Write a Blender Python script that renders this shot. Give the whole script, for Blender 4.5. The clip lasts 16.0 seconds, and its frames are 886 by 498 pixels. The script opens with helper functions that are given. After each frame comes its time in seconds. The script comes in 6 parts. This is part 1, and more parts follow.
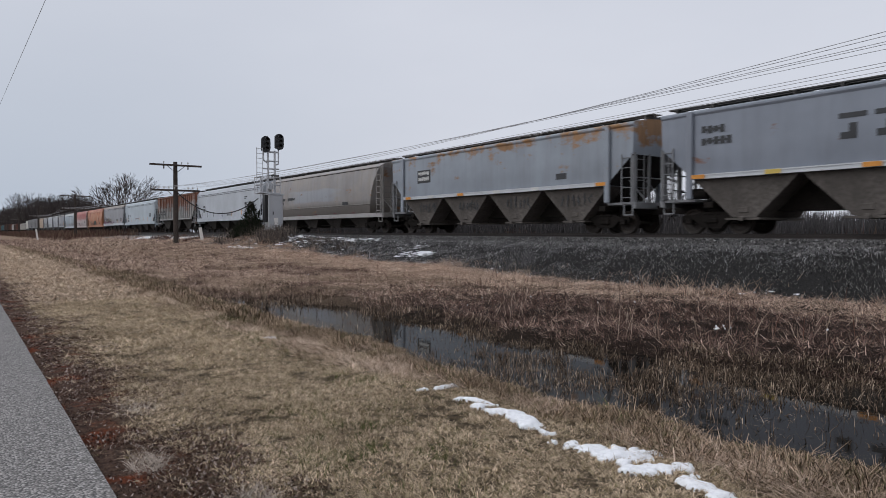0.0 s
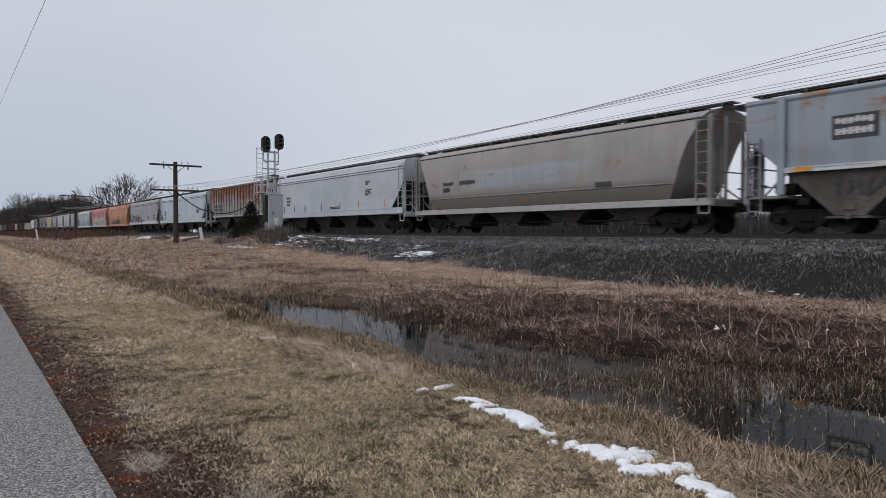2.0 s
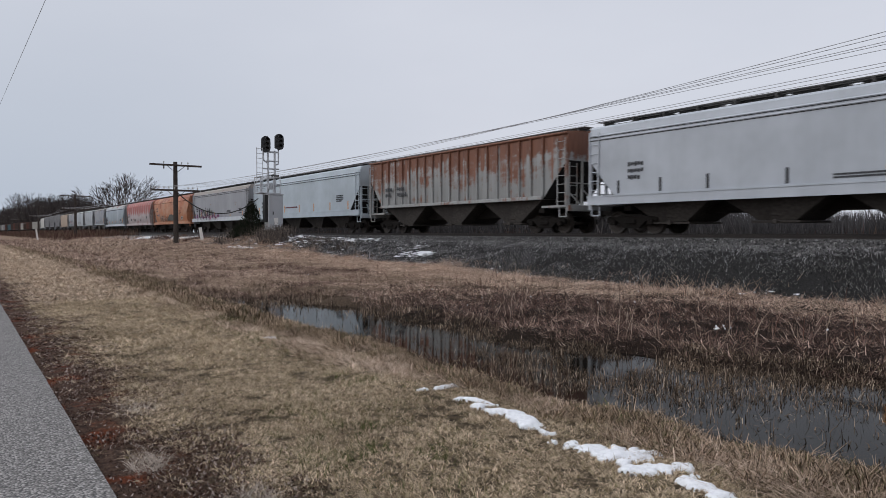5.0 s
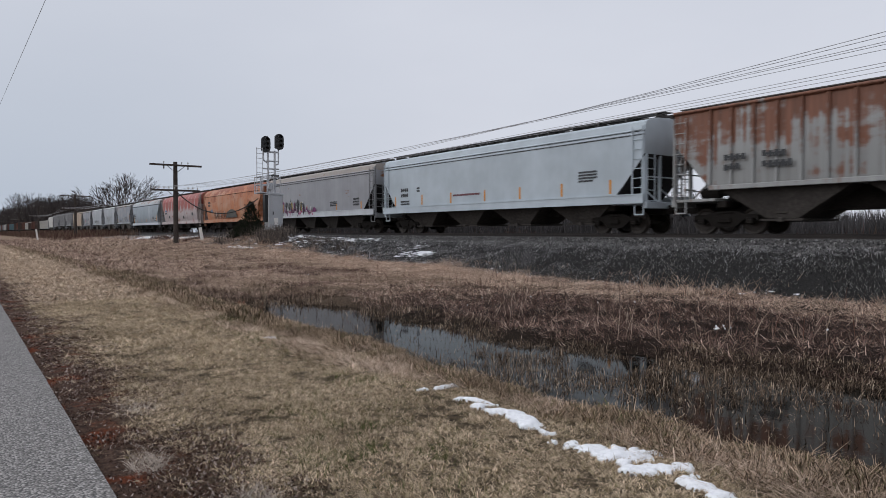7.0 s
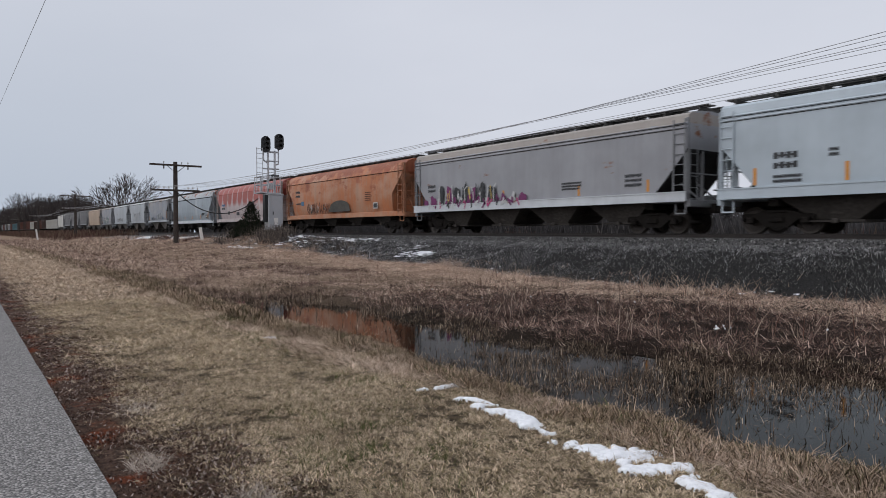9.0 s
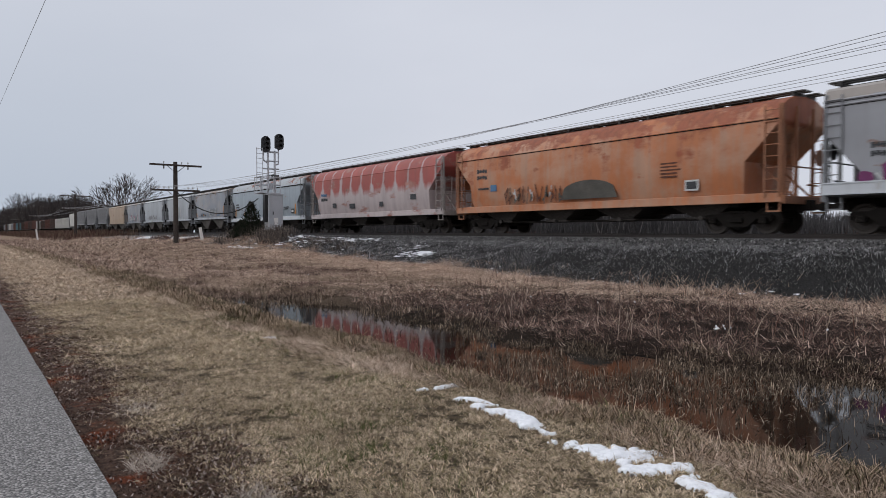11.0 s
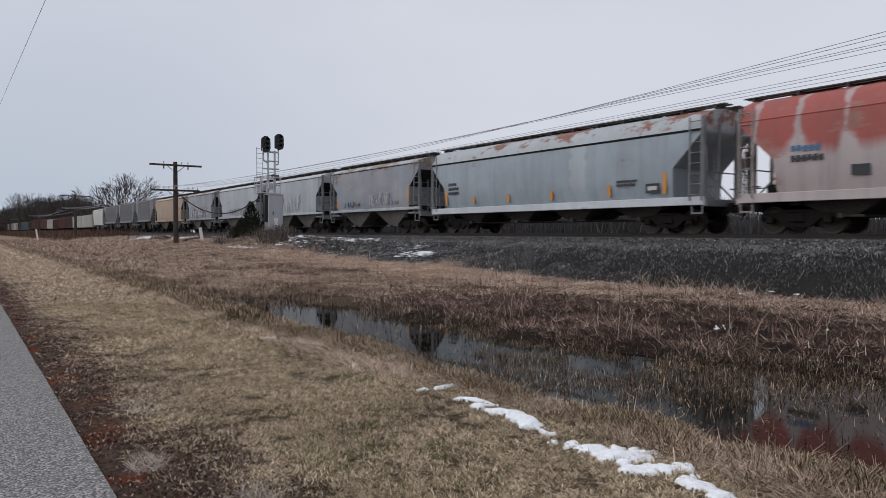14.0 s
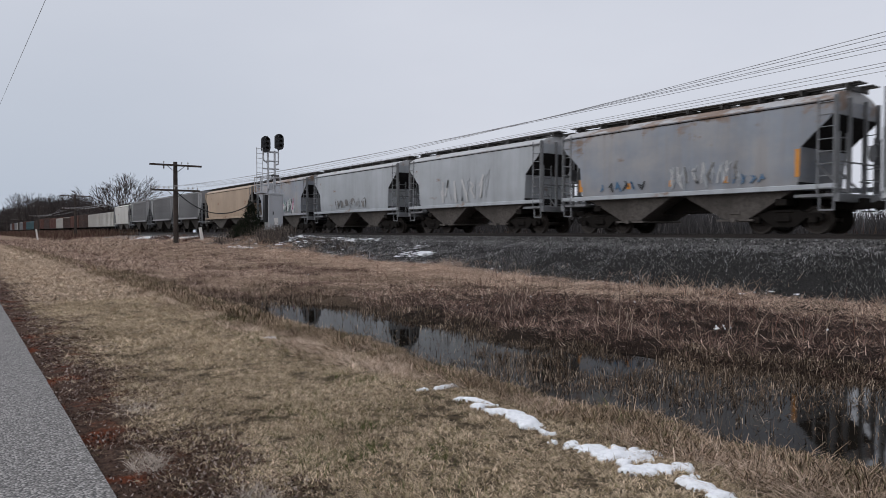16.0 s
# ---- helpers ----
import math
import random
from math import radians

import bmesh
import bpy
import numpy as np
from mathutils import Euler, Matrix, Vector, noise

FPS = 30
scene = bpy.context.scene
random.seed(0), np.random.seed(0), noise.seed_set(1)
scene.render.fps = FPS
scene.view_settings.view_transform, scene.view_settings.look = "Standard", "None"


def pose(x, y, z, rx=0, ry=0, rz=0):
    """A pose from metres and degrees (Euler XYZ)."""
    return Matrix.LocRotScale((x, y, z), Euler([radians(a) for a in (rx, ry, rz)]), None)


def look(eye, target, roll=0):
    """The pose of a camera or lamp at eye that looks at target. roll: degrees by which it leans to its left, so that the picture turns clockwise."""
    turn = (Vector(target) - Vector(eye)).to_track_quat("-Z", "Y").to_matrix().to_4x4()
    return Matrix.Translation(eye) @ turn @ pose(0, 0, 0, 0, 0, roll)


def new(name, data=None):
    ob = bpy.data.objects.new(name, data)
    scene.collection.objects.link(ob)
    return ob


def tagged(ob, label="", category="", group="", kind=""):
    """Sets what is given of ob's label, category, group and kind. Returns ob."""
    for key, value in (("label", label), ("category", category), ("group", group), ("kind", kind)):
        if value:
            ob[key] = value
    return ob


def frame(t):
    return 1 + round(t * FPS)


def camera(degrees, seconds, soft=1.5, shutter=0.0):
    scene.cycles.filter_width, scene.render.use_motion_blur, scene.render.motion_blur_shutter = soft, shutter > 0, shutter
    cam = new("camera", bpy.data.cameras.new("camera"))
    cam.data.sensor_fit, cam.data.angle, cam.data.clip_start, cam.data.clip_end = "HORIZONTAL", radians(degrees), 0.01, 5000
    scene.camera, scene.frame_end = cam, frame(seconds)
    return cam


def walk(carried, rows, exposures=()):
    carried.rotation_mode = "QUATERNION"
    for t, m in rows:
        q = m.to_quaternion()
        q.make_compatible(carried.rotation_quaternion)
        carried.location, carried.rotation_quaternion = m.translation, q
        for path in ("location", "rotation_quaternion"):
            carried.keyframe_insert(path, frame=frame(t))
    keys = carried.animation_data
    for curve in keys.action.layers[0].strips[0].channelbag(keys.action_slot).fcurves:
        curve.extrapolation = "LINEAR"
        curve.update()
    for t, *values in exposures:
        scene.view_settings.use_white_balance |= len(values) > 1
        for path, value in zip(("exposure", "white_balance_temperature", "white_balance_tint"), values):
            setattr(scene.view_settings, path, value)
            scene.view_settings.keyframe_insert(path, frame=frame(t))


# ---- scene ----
cam = camera(67.4, 16.0, soft=0.5, shutter=0.3)
EYE = (0.0, 0.0, 1.30)
TURN = 36.17            # degrees between the line of sight and the track
_aim = (-math.cos(radians(TURN)), math.sin(radians(TURN)), -30 / 1175)
CAM_POSE = look(EYE, (EYE[0] + _aim[0], EYE[1] + _aim[1], EYE[2] + _aim[2]), 0)
walk(cam, [(0.0, CAM_POSE), (16.0, CAM_POSE)], exposures=[(0.0, 0.0), (16.0, 0.0)])

# ---- world and sun: an even overcast winter sky ----
world = bpy.data.worlds.new("overcast")
scene.world = world
world.use_nodes = True
wn, wl = world.node_tree.nodes, world.node_tree.links
wn.clear()
w_out = wn.new("ShaderNodeOutputWorld")
w_bg = wn.new("ShaderNodeBackground")
w_sky = wn.new("ShaderNodeTexSky")
w_sky.sky_type = "NISHITA"
w_sky.sun_disc = False
w_sky.sun_elevation = radians(28)
w_sky.sun_rotation = radians(150)
w_sky.dust_density = 4.0
w_scale = wn.new("ShaderNodeVectorMath")
w_scale.operation = "SCALE"
w_scale.inputs["Scale"].default_value = 0.07
w_geo = wn.new("ShaderNodeTexCoord")
w_map = wn.new("ShaderNodeMapping")
w_map.inputs["Scale"].default_value = (1.0, 1.0, 3.0)
w_noise = wn.new("ShaderNodeTexNoise")
w_noise.inputs["Scale"].default_value = 1.6
w_noise.inputs["Detail"].default_value = 5.0
w_ramp = wn.new("ShaderNodeValToRGB")
w_ramp.color_ramp.elements[0].position, w_ramp.color_ramp.elements[1].position = 0.3, 0.75
w_ramp.color_ramp.elements[0].color = (0.632, 0.660, 0.745, 1)
w_ramp.color_ramp.elements[1].color = (0.705, 0.73, 0.81, 1)
w_mix = wn.new("ShaderNodeMix")
w_mix.data_type = "RGBA"
w_mix.inputs[0].default_value = 0.93
wl.new(w_geo.outputs["Generated"], w_map.inputs["Vector"])
wl.new(w_map.outputs["Vector"], w_noise.inputs["Vector"])
wl.new(w_noise.outputs["Fac"], w_ramp.inputs["Fac"])
wl.new(w_sky.outputs["Color"], w_scale.inputs[0])
wl.new(w_scale.outputs["Vector"], w_mix.inputs[6])
wl.new(w_ramp.outputs["Color"], w_mix.inputs[7])
# the cloud deck is a little thicker and bluer down the line, low in the west
w_sep = wn.new("ShaderNodeSeparateXYZ")
w_west = wn.new("ShaderNodeMapRange")
w_west.inputs["From Min"].default_value, w_west.inputs["From Max"].default_value = -0.80, -1.0
w_low = wn.new("ShaderNodeMapRange")
w_low.inputs["From Min"].default_value, w_low.inputs["From Max"].default_value = 0.45, 0.0
w_mul = wn.new("ShaderNodeMath")
w_mul.operation = "MULTIPLY"
w_deck = wn.new("ShaderNodeMix")
w_deck.data_type = "RGBA"
w_deck.inputs[7].default_value = (0.46, 0.52, 0.615, 1)
wl.new(w_geo.outputs["Generated"], w_sep.inputs["Vector"])
wl.new(w_sep.outputs["X"], w_west.inputs["Value"])
wl.new(w_sep.outputs["Z"], w_low.inputs["Value"])
wl.new(w_west.outputs["Result"], w_mul.inputs[0])
wl.new(w_low.outputs["Result"], w_mul.inputs[1])
wl.new(w_mul.outputs["Value"], w_deck.inputs[0])
wl.new(w_mix.outputs[2], w_deck.inputs[6])
wl.new(w_deck.outputs[2], w_bg.inputs["Color"])
wl.new(w_bg.outputs["Background"], w_out.inputs["Surface"])
w_bg.inputs["Strength"].default_value = 1.0

sun_data = bpy.data.lights.new("sun", "SUN")
sun_data.energy, sun_data.angle, sun_data.color = 1.1, radians(60), (0.96, 0.975, 1.0)
sun = new("sun", sun_data)
sun.matrix_world = look((0, 0, 60), (35, 60, 0))

# ---- materials ----


def mat_new(name):
    m = bpy.data.materials.new(name)
    m.use_nodes = True
    nt = m.node_tree
    return m, nt, nt.nodes, nt.links, nt.nodes["Principled BSDF"]


def add_noise(nt, coord, scale, detail=4.0, rough=0.6, stretch=None):
    n = nt.nodes.new("ShaderNodeTexNoise")
    n.inputs["Scale"].default_value = scale
    n.inputs["Detail"].default_value = detail
    n.inputs["Roughness"].default_value = rough
    if stretch:
        mp = nt.nodes.new("ShaderNodeMapping")
        mp.inputs["Scale"].default_value = stretch
        nt.links.new(coord, mp.inputs["Vector"])
        coord = mp.outputs["Vector"]
    nt.links.new(coord, n.inputs["Vector"])
    return n.outputs["Fac"]


def add_ramp(nt, fac, lo, hi, c0=(0, 0, 0, 1), c1=(1, 1, 1, 1)):
    r = nt.nodes.new("ShaderNodeValToRGB")
    r.color_ramp.elements[0].position, r.color_ramp.elements[1].position = lo, hi
    r.color_ramp.elements[0].color, r.color_ramp.elements[1].color = (*c0[:3], 1), (*c1[:3], 1)
    nt.links.new(fac, r.inputs["Fac"])
    return r.outputs["Color"]


def add_mix(nt, fac, a, b, blend="MIX"):
    m = nt.nodes.new("ShaderNodeMix")
    m.data_type = "RGBA"
    m.blend_type = blend
    for sock, v in ((0, fac), (6, a), (7, b)):
        if isinstance(v, (int, float)):
            m.inputs[sock].default_value = v
        elif isinstance(v, tuple):
            m.inputs[sock].default_value = (*v[:3], 1)
        else:
            nt.links.new(v, m.inputs[sock])
    return m.outputs[2]


def add_bump(nt, bsdf, height, strength=0.3, dist=0.01):
    b = nt.nodes.new("ShaderNodeBump")
    b.inputs["Strength"].default_value = strength
    b.inputs["Distance"].default_value = dist
    nt.links.new(height, b.inputs["Height"])
    nt.links.new(b.outputs["Normal"], bsdf.inputs["Normal"])


def add_math(nt, op, a, b):
    m = nt.nodes.new("ShaderNodeMath")
    m.operation = op
    for i, v in enumerate((a, b)):
        if isinstance(v, (int, float)):
            m.inputs[i].default_value = v
        else:
            nt.links.new(v, m.inputs[i])
    return m.outputs[0]


def obj_coord(nt):
    return nt.nodes.new("ShaderNodeTexCoord").outputs["Object"]


def plain(name, color, rough=0.6, metal=0.0, vary=0.18, scale=6.0):
    """A worn surface: two scales of tone on one colour."""
    m, nt, n, l, b = mat_new(name)
    c = obj_coord(nt)
    big = add_noise(nt, c, scale * 0.25)
    fine = add_noise(nt, c, scale * 5)
    dark = tuple(v * (1 - vary * 1.6) for v in color)
    light = tuple(min(1, v * (1 + vary)) for v in color)
    col = add_ramp(nt, big, 0.3, 0.7, dark, light)
    col = add_mix(nt, add_ramp(nt, fine, 0.35, 0.75), col, dark)
    l.new(col, b.inputs["Base Color"])
    b.inputs["Roughness"].default_value, b.inputs["Metallic"].default_value = rough, metal
    if rough > 0.7:
        b.inputs["Specular IOR Level"].default_value = 0.12
    add_bump(nt, b, fine, 0.15, 0.004)
    return m


def car_paint(name, color, rust=0.1, rust_color=(0.20, 0.075, 0.03), grime=0.25, top_rust=0.0, fade=None, seams=0.0, streaky=1.0, fade_z=2.55, ragged=2.2, chalk=None, smear=None, band=None):
    """Weathered freight car paint: panels, streaks that run down, rust patches and dust."""
    m, nt, n, l, b = mat_new(name)
    c = obj_coord(nt)
    sep = n.new("ShaderNodeSeparateXYZ")
    l.new(c, sep.inputs["Vector"])
    broad = add_noise(nt, c, 0.5, 3)
    streak = add_noise(nt, c, 1.0, 6, 0.65, (2.6 * streaky, 2.6, 0.16))
    patch = add_noise(nt, c, 0.8, 7, 0.62, (0.8, 1, 1.7))
    fine = add_noise(nt, c, 40, 3)
    col = add_ramp(nt, broad, 0.3, 0.7, tuple(v * 0.86 for v in color), tuple(min(1, v * 1.1) for v in color))
    if chalk:
        dust = add_math(nt, "ADD", add_noise(nt, c, 0.55, 6, 0.6, (1.0, 1.0, 1.3)), add_math(nt, "MULTIPLY", add_math(nt, "SUBTRACT", streak, 0.5), 0.5))
        col = add_mix(nt, add_math(nt, "MULTIPLY", add_ramp(nt, dust, 0.40, 0.62), 0.9), col, chalk)
    if smear:
        sx0, sx1, sz0, sz1, smear_color = smear
        edge_ = add_math(nt, "MULTIPLY", add_math(nt, "SUBTRACT", add_noise(nt, c, 1.6, 5, 0.6, (0.35, 1, 2.2)), 0.5), 0.9)
        inside = None
        for axis, lo, hi in (("X", sx0, sx1), ("Z", sz0, sz1)):
            mid_, half_ = (lo + hi) / 2, (hi - lo) / 2
            away = add_math(nt, "DIVIDE", add_math(nt, "ABSOLUTE", add_math(nt, "SUBTRACT", sep.outputs[axis], mid_), 0.0), half_)
            near_ = add_ramp(nt, add_math(nt, "ADD", away, edge_), 0.65, 1.0, (1, 1, 1), (0, 0, 0))
            inside = near_ if inside is None else add_math(nt, "MULTIPLY", inside, near_)
        col = add_mix(nt, add_math(nt, "MULTIPLY", inside, 0.75), col, smear_color)
    if band:
        bz0, bz1, band_color = band
        lift_ = add_math(nt, "ADD", sep.outputs["Z"], add_math(nt, "MULTIPLY", add_math(nt, "SUBTRACT", streak, 0.5), 0.25))
        on_ = add_math(nt, "MULTIPLY", add_math(nt, "GREATER_THAN", lift_, bz0), add_math(nt, "LESS_THAN", lift_, bz1))
        col = add_mix(nt, add_math(nt, "MULTIPLY", on_, 0.8), col, band_color)
    if seams:
        wob = add_math(nt, "MULTIPLY", add_math(nt, "SUBTRACT", add_noise(nt, c, 1.3, 4), 0.5), 0.45)
        fr = add_math(nt, "FRACT", add_math(nt, "DIVIDE", add_math(nt, "ADD", sep.outputs["X"], wob), seams), 0.0)
        near = add_math(nt, "ABSOLUTE", add_math(nt, "SUBTRACT", fr, 0.5), 0.0)
        near = add_math(nt, "ADD", near, add_math(nt, "MULTIPLY", add_math(nt, "SUBTRACT", patch, 0.5), 0.26))
        scallop = add_math(nt, "MULTIPLY", add_ramp(nt, near, 0.02, 0.24, (1, 1, 1), (0, 0, 0)), 0.55)
    if fade:
        f = n.new("ShaderNodeMapRange")
        f.inputs["From Min"].default_value, f.inputs["From Max"].default_value = fade_z, fade_z + 0.4
        edge_z = add_math(nt, "ADD", sep.outputs["Z"], add_math(nt, "MULTIPLY", add_math(nt, "SUBTRACT", streak, 0.5), ragged))
        l.new(add_math(nt, "SUBTRACT", edge_z, scallop) if seams else edge_z, f.inputs["Value"])
        col = add_mix(nt, f.outputs["Result"], fade, col)
    if seams:
        col = add_mix(nt, add_math(nt, "MULTIPLY", add_ramp(nt, near, 0.035, 0.075, (1, 1, 1), (0, 0, 0)), 0.8), col, fade)
    col = add_mix(nt, add_math(nt, "MULTIPLY", add_ramp(nt, streak, 0.45, 0.8), grime), col, (0.10, 0.085, 0.075))
    if rust > 0:
        amt = patch
        if top_rust:
            g = n.new("ShaderNodeMapRange")
            g.inputs["From Min"].default_value, g.inputs["From Max"].default_value = 2.3, 4.3
            g.inputs["To Min"].default_value, g.inputs["To Max"].default_value = -0.12, top_rust
            l.new(sep.outputs["Z"], g.inputs["Value"])
            amt = add_math(nt, "ADD", patch, g.outputs["Result"])
            amt = add_math(nt, "ADD", amt, add_math(nt, "MULTIPLY", add_math(nt, "SUBTRACT", streak, 0.5), 0.35 * streaky))
        fac = add_ramp(nt, amt, 0.66 - rust * 0.3, 0.72 - rust * 0.2)
        rc = add_ramp(nt, streak, 0.3, 0.7, tuple(v * 0.7 for v in rust_color), tuple(v * 1.5 for v in rust_color))
        col = add_mix(nt, fac, col, rc)
    col = add_mix(nt, add_math(nt, "MULTIPLY", fine, 0.12), col, (0.12, 0.11, 0.10))
    l.new(col, b.inputs["Base Color"])
    b.inputs["Roughness"].default_value = 0.55
    b.inputs["Specular IOR Level"].default_value = 0.35
    add_bump(nt, b, add_math(nt, "ADD", broad, add_math(nt, "MULTIPLY", fine, 0.15)), 0.12, 0.03)
    return m


def island(name, c_dark, c_light, c_alt, rough=0.8, alt=0.2):
    """Blades and stalks: each its own tone."""
    m, nt, n, l, b = mat_new(name)
    g = n.new("ShaderNodeNewGeometry")
    r = g.outputs["Random Per Island"]
    col = add_ramp(nt, r, 0.0, 1.0, c_dark, c_light)
    wn_ = n.new("ShaderNodeTexWhiteNoise")
    wn_.noise_dimensions = "1D"
    l.new(r, wn_.inputs["W"])
    fac = add_ramp(nt, wn_.outputs["Value"], 1 - alt - 0.02, 1 - alt + 0.02)
    col = add_mix(nt, fac, col, c_alt)
    patch = add_noise(nt, obj_coord(nt), 1.1, 6)
    col = add_mix(nt, add_ramp(nt, patch, 0.4, 0.7), col, add_mix(nt, 0.5, col, c_dark))
    l.new(col, b.inputs["Base Color"])
    b.inputs["Roughness"].default_value = rough
    b.inputs["Specular IOR Level"].default_value = 0.08
    return m


def ground_material():
    """Bare earth and thatch between the blades: zones across the line of the track."""
    m, nt, n, l, b = mat_new("earth")
    c = obj_coord(nt)
    sep = n.new("ShaderNodeSeparateXYZ")
    l.new(c, sep.inputs["Vector"])
    wob = add_noise(nt, c, 0.5, 5)
    y = add_math(nt, "ADD", sep.outputs["Y"], add_math(nt, "MULTIPLY", add_math(nt, "SUBTRACT", wob, 0.5), 1.2))
    fine = add_noise(nt, c, 22, 6, 0.7)
    mid = add_noise(nt, c, 2.2, 5)
    soil = add_ramp(nt, fine, 0.3, 0.75, (0.018, 0.011, 0.009), (0.19, 0.12, 0.09))
    red = add_ramp(nt, mid, 0.52, 0.62)
    soil = add_mix(nt, red, soil, add_ramp(nt, fine, 0.3, 0.7, (0.05, 0.014, 0.008), (0.27, 0.075, 0.032)))
    lawn = add_ramp(nt, fine, 0.35, 0.8, (0.022, 0.016, 0.010), (0.30, 0.23, 0.15))
    lawn = add_mix(nt, add_ramp(nt, mid, 0.5, 0.8), lawn, (0.05, 0.036, 0.022))
    bank = add_ramp(nt, fine, 0.25, 0.8, (0.03, 0.02, 0.013), (0.22, 0.16, 0.10))
    bed = add_ramp(nt, fine, 0.2, 0.8, (0.015, 0.012, 0.009), (0.05, 0.04, 0.03))
    marsh = add_ramp(nt, fine, 0.35, 0.85, (0.006, 0.004, 0.003), (0.07, 0.045, 0.034))
    slope = add_ramp(nt, fine, 0.25, 0.8, (0.010, 0.010, 0.010), (0.055, 0.052, 0.05))
    field = add_ramp(nt, mid, 0.25, 0.8, (0.14, 0.10, 0.07), (0.26, 0.2, 0.13))

    def step(at, soft, a, bb):
        r = n.new("ShaderNodeMapRange")
        r.inputs["From Min"].default_value, r.inputs["From Max"].default_value = at - soft, at + soft
        l.new(y, r.inputs["Value"])
        return add_mix(nt, r.outputs["Result"], a, bb)

    col = step(-2.75, 0.2, lawn, soil)
    col = step(1.05, 0.25, col, lawn)
    col = step(3.7, 0.4, col, bank)
    col = step(5.2, 0.3, col, bed)
    far_w = n.new("ShaderNodeMapRange")
    far_w.inputs["From Min"].default_value, far_w.inputs["From Max"].default_value = -11, -19
    l.new(sep.outputs["X"], far_w.inputs["Value"])
    dry = add_ramp(nt, fine, 0.3, 0.8, (0.12, 0.08, 0.055), (0.42, 0.31, 0.22))
    col = add_mix(nt, add_math(nt, "MULTIPLY", far_w.outputs["Result"], add_math(nt, "GREATER_THAN", y, 3.6)), col, dry)
    marsh = add_mix(nt, far_w.outputs["Result"], marsh, dry)
    col = step(6.9, 0.4, col, marsh)
    col = step(15.4, 0.7, col, slope)
    col = step(27.0, 1.0, col, field)
    l.new(col, b.inputs["Base Color"])
    b.inputs["Roughness"].default_value = 0.95
    b.inputs["Specular IOR Level"].default_value = 0.08
    add_bump(nt, b, fine, 1.0, 0.05)
    return m


def path_material():
    m, nt, n, l, b = mat_new("chip_seal")
    c = obj_coord(nt)
    v = n.new("ShaderNodeTexVoronoi")
    v.inputs["Scale"].default_value = 72
    l.new(c, v.inputs["Vector"])
    stain = add_noise(nt, c, 0.8, 5)
    fine = add_noise(nt, c, 60, 3)
    col = add_ramp(nt, v.outputs["Color"], 0.1, 0.9, (0.13, 0.122, 0.117), (0.50, 0.475, 0.455))
    col = add_mix(nt, add_ramp(nt, v.outputs["Distance"], 0.35, 0.75), col, (0.08, 0.078, 0.078))
    col = add_mix(nt, add_math(nt, "MULTIPLY", stain, 0.3), col, (0.16, 0.15, 0.14))
    l.new(col, b.inputs["Base Color"])
    b.inputs["Roughness"].default_value = 0.85
    b.inputs["Specular IOR Level"].default_value = 0.15
    add_bump(nt, b, add_math(nt, "SUBTRACT", fine, v.outputs["Distance"]), 0.7, 0.006)
    return m


def water_material():
    m, nt, n, l, b = mat_new("ditch_water")
    c = obj_coord(nt)
    b.inputs["Base Color"].default_value = (0.012, 0.010, 0.008, 1)
    b.inputs["Roughness"].default_value = 0.02
    b.inputs["IOR"].default_value = 1.33
    add_bump(nt, b, add_noise(nt, c, 7, 4), 0.03, 0.01)
    return m


def snow_material():
    m, nt, n, l, b = mat_new("old_snow")
    c = obj_coord(nt)
    f = add_noise(nt, c, 30, 5)
    col = add_ramp(nt, f, 0.25, 0.6, (0.70, 0.71, 0.74), (0.88, 0.89, 0.91))
    l.new(col, b.inputs["Base Color"])
    b.inputs["Roughness"].default_value = 0.7
    add_bump(nt, b, f, 0.5, 0.02)
    return m


M_GROUND, M_PATH, M_WATER, M_SNOW = ground_material(), path_material(), water_material(), snow_material()
M_BALLAST = plain("ballast", (0.12, 0.115, 0.11), 0.95, 0, 0.5, 12)
M_STONE = island("ballast_stone", (0.03, 0.029, 0.029), (0.18, 0.175, 0.172), (0.30, 0.29, 0.285), 0.9, 0.1)
M_RAIL = plain("rail_steel", (0.035, 0.028, 0.025), 0.5, 0.5)
M_TIE = plain("tie_wood", (0.05, 0.042, 0.036), 0.9)
M_FARLAWN = island("far_lawn_blades", (0.26, 0.185, 0.13), (1.0, 0.80, 0.61), (0.45, 0.34, 0.22), 0.85, 0.15)
M_LAWN = island("dry_lawn_blades", (0.15, 0.105, 0.062), (1.0, 0.80, 0.58), (0.30, 0.255, 0.12), 0.8, 0.10)
M_BANK = island("bank_grass_blades", (0.03, 0.02, 0.012), (0.66, 0.49, 0.345), (0.13, 0.13, 0.05), 0.8, 0.10)
M_MARSH = island("marsh_grass_blades", (0.014, 0.008, 0.007), (0.31, 0.20, 0.165), (0.86, 0.66, 0.53), 0.85, 0.12)
M_REED = island("reed_blades", (0.02, 0.014, 0.010), (0.27, 0.195, 0.14), (0.58, 0.46, 0.35), 0.8, 0.14)
M_WEED = island("embankment_weeds", (0.02, 0.02, 0.021), (0.42, 0.415, 0.425), (0.88, 0.86, 0.85), 0.9, 0.18)
M_DARKWEED = island("dark_weeds", (0.008, 0.008, 0.008), (0.085, 0.084, 0.082), (0.55, 0.53, 0.50), 0.9, 0.16)
M_STRAW = island("flattened_straw", (0.12, 0.08, 0.055), (0.92, 0.72, 0.56), (0.40, 0.28, 0.20), 0.85, 0.25)
M_STEM = island("bleached_stems", (0.25, 0.18, 0.14), (0.75, 0.60, 0.48), (0.16, 0.07, 0.05), 0.9, 0.3)
